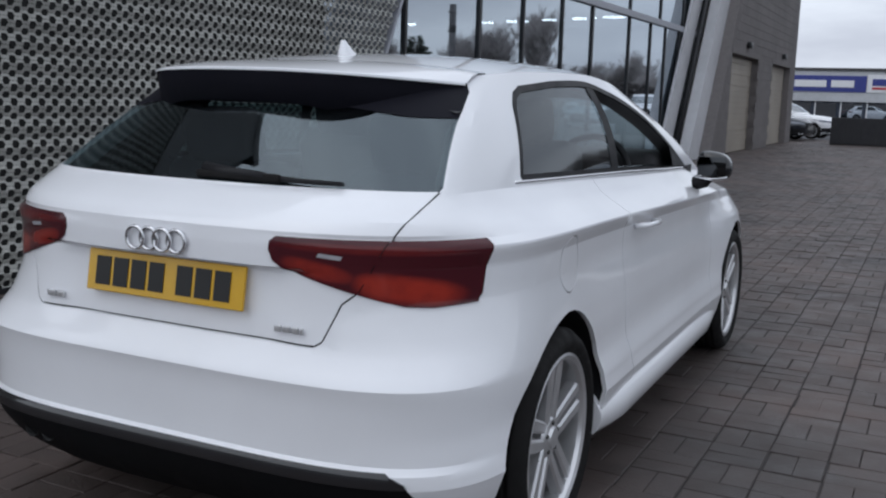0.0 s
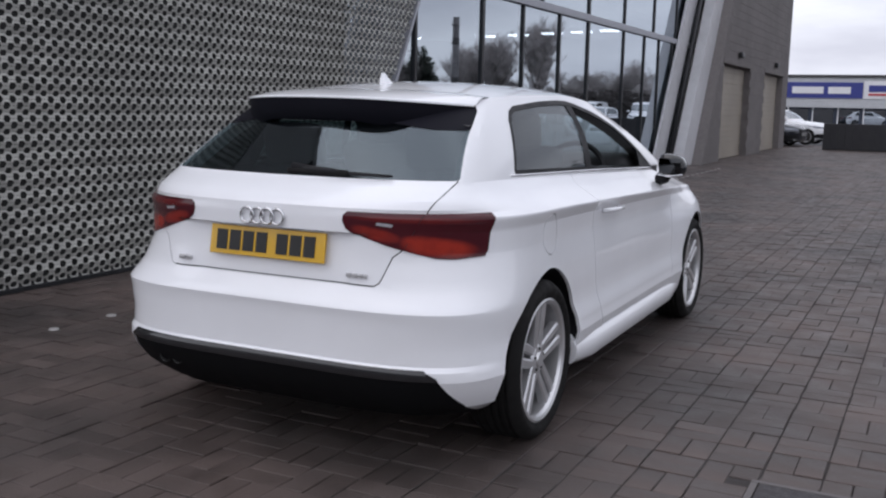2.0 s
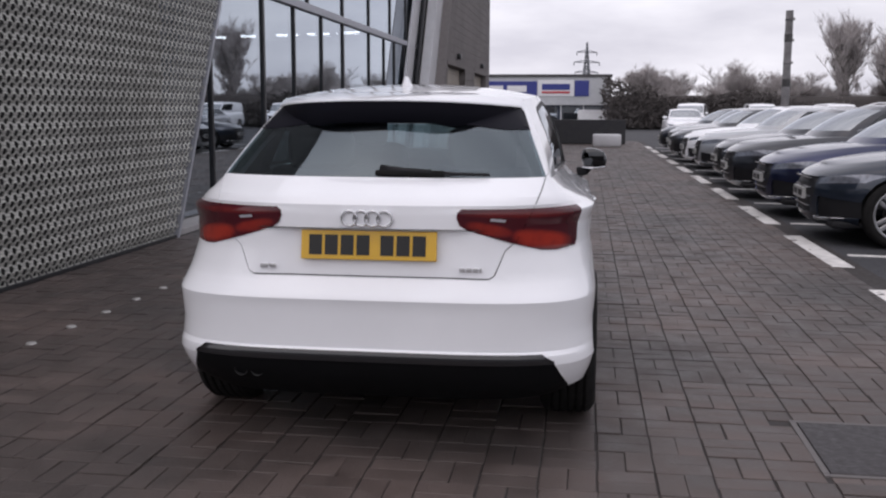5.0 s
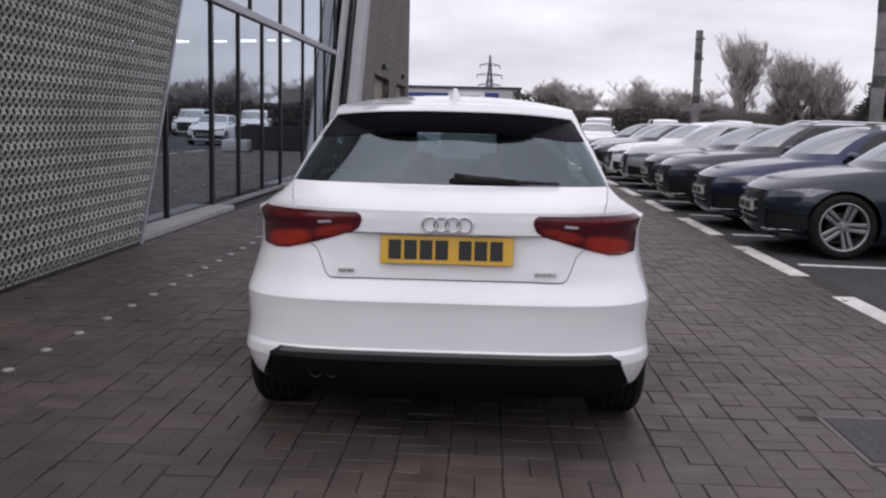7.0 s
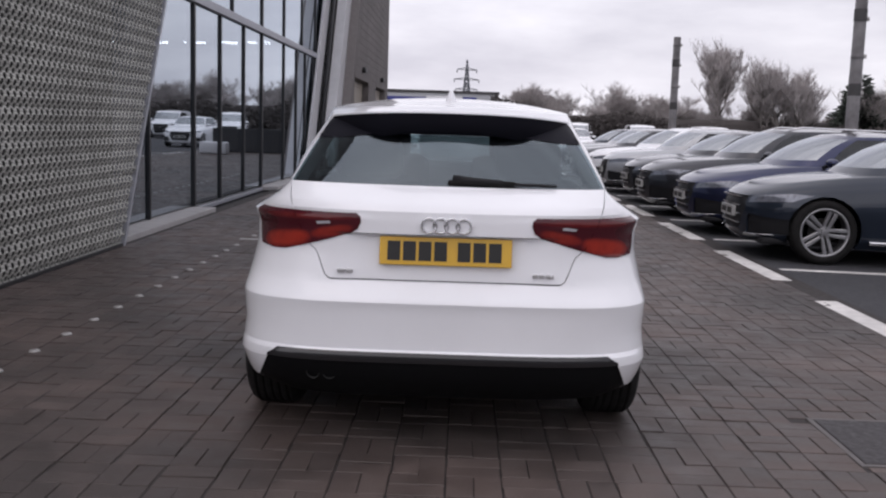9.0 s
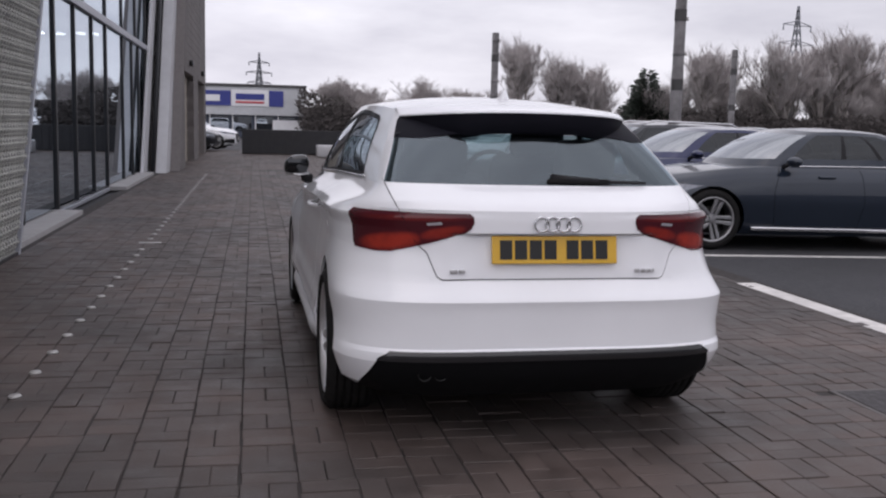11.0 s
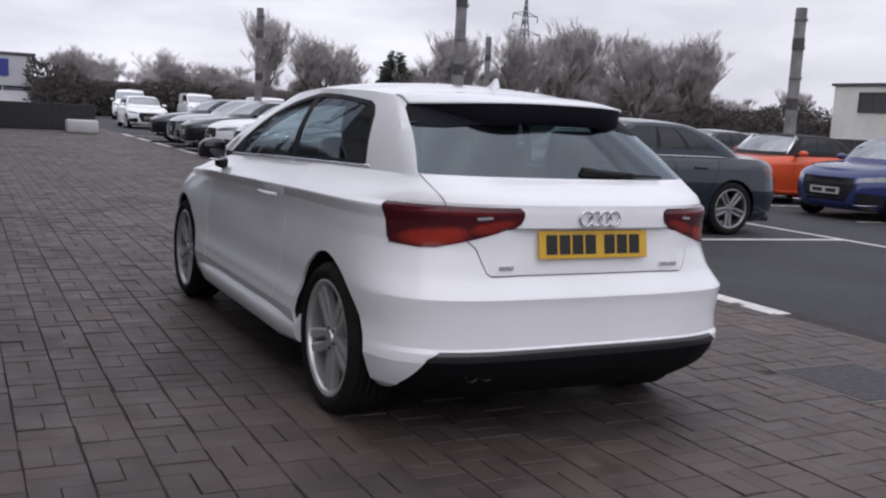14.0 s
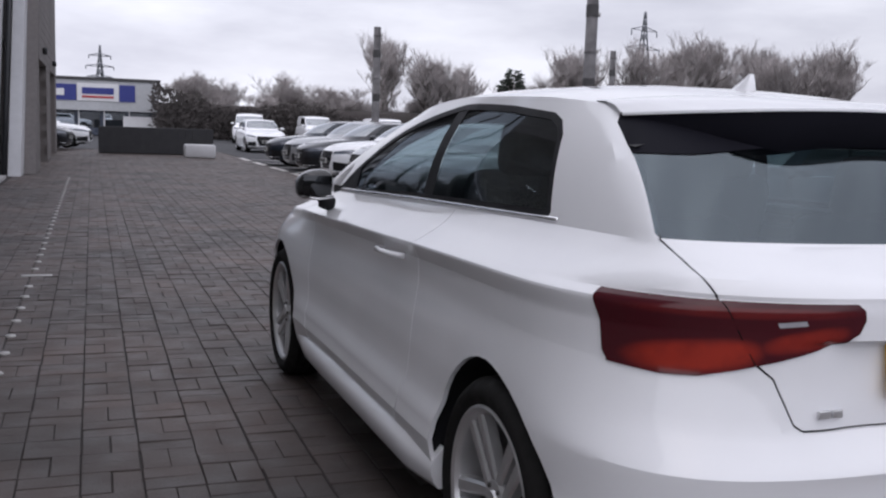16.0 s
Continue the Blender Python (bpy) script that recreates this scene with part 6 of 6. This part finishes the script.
# hedge and scrub belt as one mass of small sprays
rh = np.random.RandomState(4)
n = 42000
xs = rh.uniform(1.9, 112, n)
tall = 2.35 + 0.35 * np.sin(xs * 0.21) + 0.35 * np.sin(xs * 0.57 + 1) + np.where(xs > 56, 0.7, 0.0) - np.where(xs < 26, 0.45, 0.0) + np.clip(1.1 - 0.2 * (xs - 1.9), 0.0, 1.1)
ys = 63.5 + rh.uniform(0, 3.0, n) - 0.10 * np.maximum(xs - 50, 0)
zs = tall * rh.uniform(0, 1, n) ** 0.8
ang, el, ln = rh.uniform(0, 2 * np.pi, n), rh.uniform(-0.3, 1.3, n), rh.uniform(0.18, 0.5, n)
dx, dy, dz = np.cos(ang) * np.cos(el) * ln, np.sin(ang) * np.cos(el) * ln, np.sin(el) * ln
wx, wz = rh.uniform(-0.10, 0.10, n), rh.uniform(0.03, 0.10, n)
P = np.stack([xs, ys, zs], 1)
D = np.stack([dx, dy, dz], 1)
S = np.stack([wx, 0 * wx, wz], 1)
V = np.concatenate([P - S, P + S, P + D], 0)
me = bpy.data.meshes.new("hedge")
me.from_pydata(V.tolist(), [], [(i, i + n, i + 2 * n) for i in range(n)])
me.materials.append(M_HEDGE)
tagged(new("hedge", me), label="dark leafless hedge and scrub along the boundary", category="hedge", kind="stuff")
bank = part("earth_bank", boxed(2.4, 115, 66.6, 70, -0.1, 2.3, 0.4), M_HEDGE)
tagged(bank, label="dark overgrown earth bank behind the hedge", category="bank", kind="structure")

# ---- paving blocks ----
def paver_mesh(w, d):
    """One block, its upper edges chamfered."""
    c, h = 0.002, 0.0
    v = [(sx * w / 2, sy * d / 2, -0.03) for sx, sy in ((-1, -1), (1, -1), (1, 1), (-1, 1))]
    v += [(sx * w / 2, sy * d / 2, h - c) for sx, sy in ((-1, -1), (1, -1), (1, 1), (-1, 1))]
    v += [(sx * (w / 2 - c), sy * (d / 2 - c), h) for sx, sy in ((-1, -1), (1, -1), (1, 1), (-1, 1))]
    f = [(8, 9, 10, 11)]
    for i in range(4):
        j = (i + 1) % 4
        f += [(i, j, 4 + j, 4 + i), (4 + i, 4 + j, 8 + j, 8 + i)]
    return v, f


CELL = 0.21
rp = random.Random(2)
far_v, far_f = [], []
near_data = {}
count = 0
for i in range(int(6.5 / CELL)):
    for j in range(int(46.5 / CELL)):
        x0, y0 = -3.33 + i * CELL, -8.0 + j * CELL
        flip = (i + j) % 2
        for k in (0, 1):
            w, d = (0.2032, 0.1012) if flip else (0.0990, 0.2040)
            cx = x0 + (CELL / 2 if flip else CELL / 2 + (k - 0.5) * 0.1030)
            cy = y0 + (CELL / 4 + k * CELL / 2 if flip else CELL / 2)
            if 1.69 - w / 2 < cx < 2.33 + w / 2 and 0.04 - d / 2 < cy < 0.69 + d / 2:
                lx, hx = max(1.69, cx - w / 2), min(2.33, cx + w / 2)
                ly, hy = max(0.04, cy - d / 2), min(0.69, cy + d / 2)
                cut_x, cut_y = hx - lx, hy - ly
                # a block under the rim is sawn to fit; one under the cover is left out
                if cut_x > w - 0.02 and cut_y > d - 0.02:
                    continue
                if w - cut_x > d - cut_y and w - cut_x > 0.02:
                    cx, w = (cx - cut_x / 2, w - cut_x) if lx > cx - w / 2 + 1e-6 else (cx + cut_x / 2, w - cut_x)
                elif d - cut_y > 0.02:
                    cy, d = (cy - cut_y / 2, d - cut_y) if ly > cy - d / 2 + 1e-6 else (cy + cut_y / 2, d - cut_y)
                else:
                    continue
            cx, cy = cx + rp.gauss(0, 0.0016), cy + rp.gauss(0, 0.0016)
            dz, ax, ay = rp.uniform(-0.0035, 0.0015), rp.uniform(-1, 1) * 0.8, rp.uniform(-1, 1) * 0.8
            v, f = paver_mesh(w, d)
            if 1.2 < cx < 2.9 and -0.6 < cy < 1.2 and count < 300 and w * d > 0.019:
                count += 1
                if flip not in near_data:
                    nm = bpy.data.meshes.new("paving_block")
                    nm.from_pydata(v, [], f)
                    nm.materials.append(M_PAVER)
                    near_data[flip] = nm
                ob = new("paving_block", near_data[flip])
                ob.parent = bed
                ob.matrix_basis = pose(cx, cy, dz, ax, ay, rp.uniform(-0.8, 0.8))
            else:
                b = len(far_v)
                tx, ty = math.tan(radians(ay)), math.tan(radians(ax))
                far_v += [(cx + p[0], cy + p[1], p[2] + dz - p[0] * tx + p[1] * ty) for p in v]
                far_f += [tuple(b + q for q in quad) for quad in f]
me = bpy.data.meshes.new("paving_blocks")
me.from_pydata(far_v, [], far_f)
me.materials.append(M_PAVER_FAR)
ob = new("paving_blocks", me)
ob.parent = bed
tagged(ob, label="grey-brown paving blocks", kind="stuff")
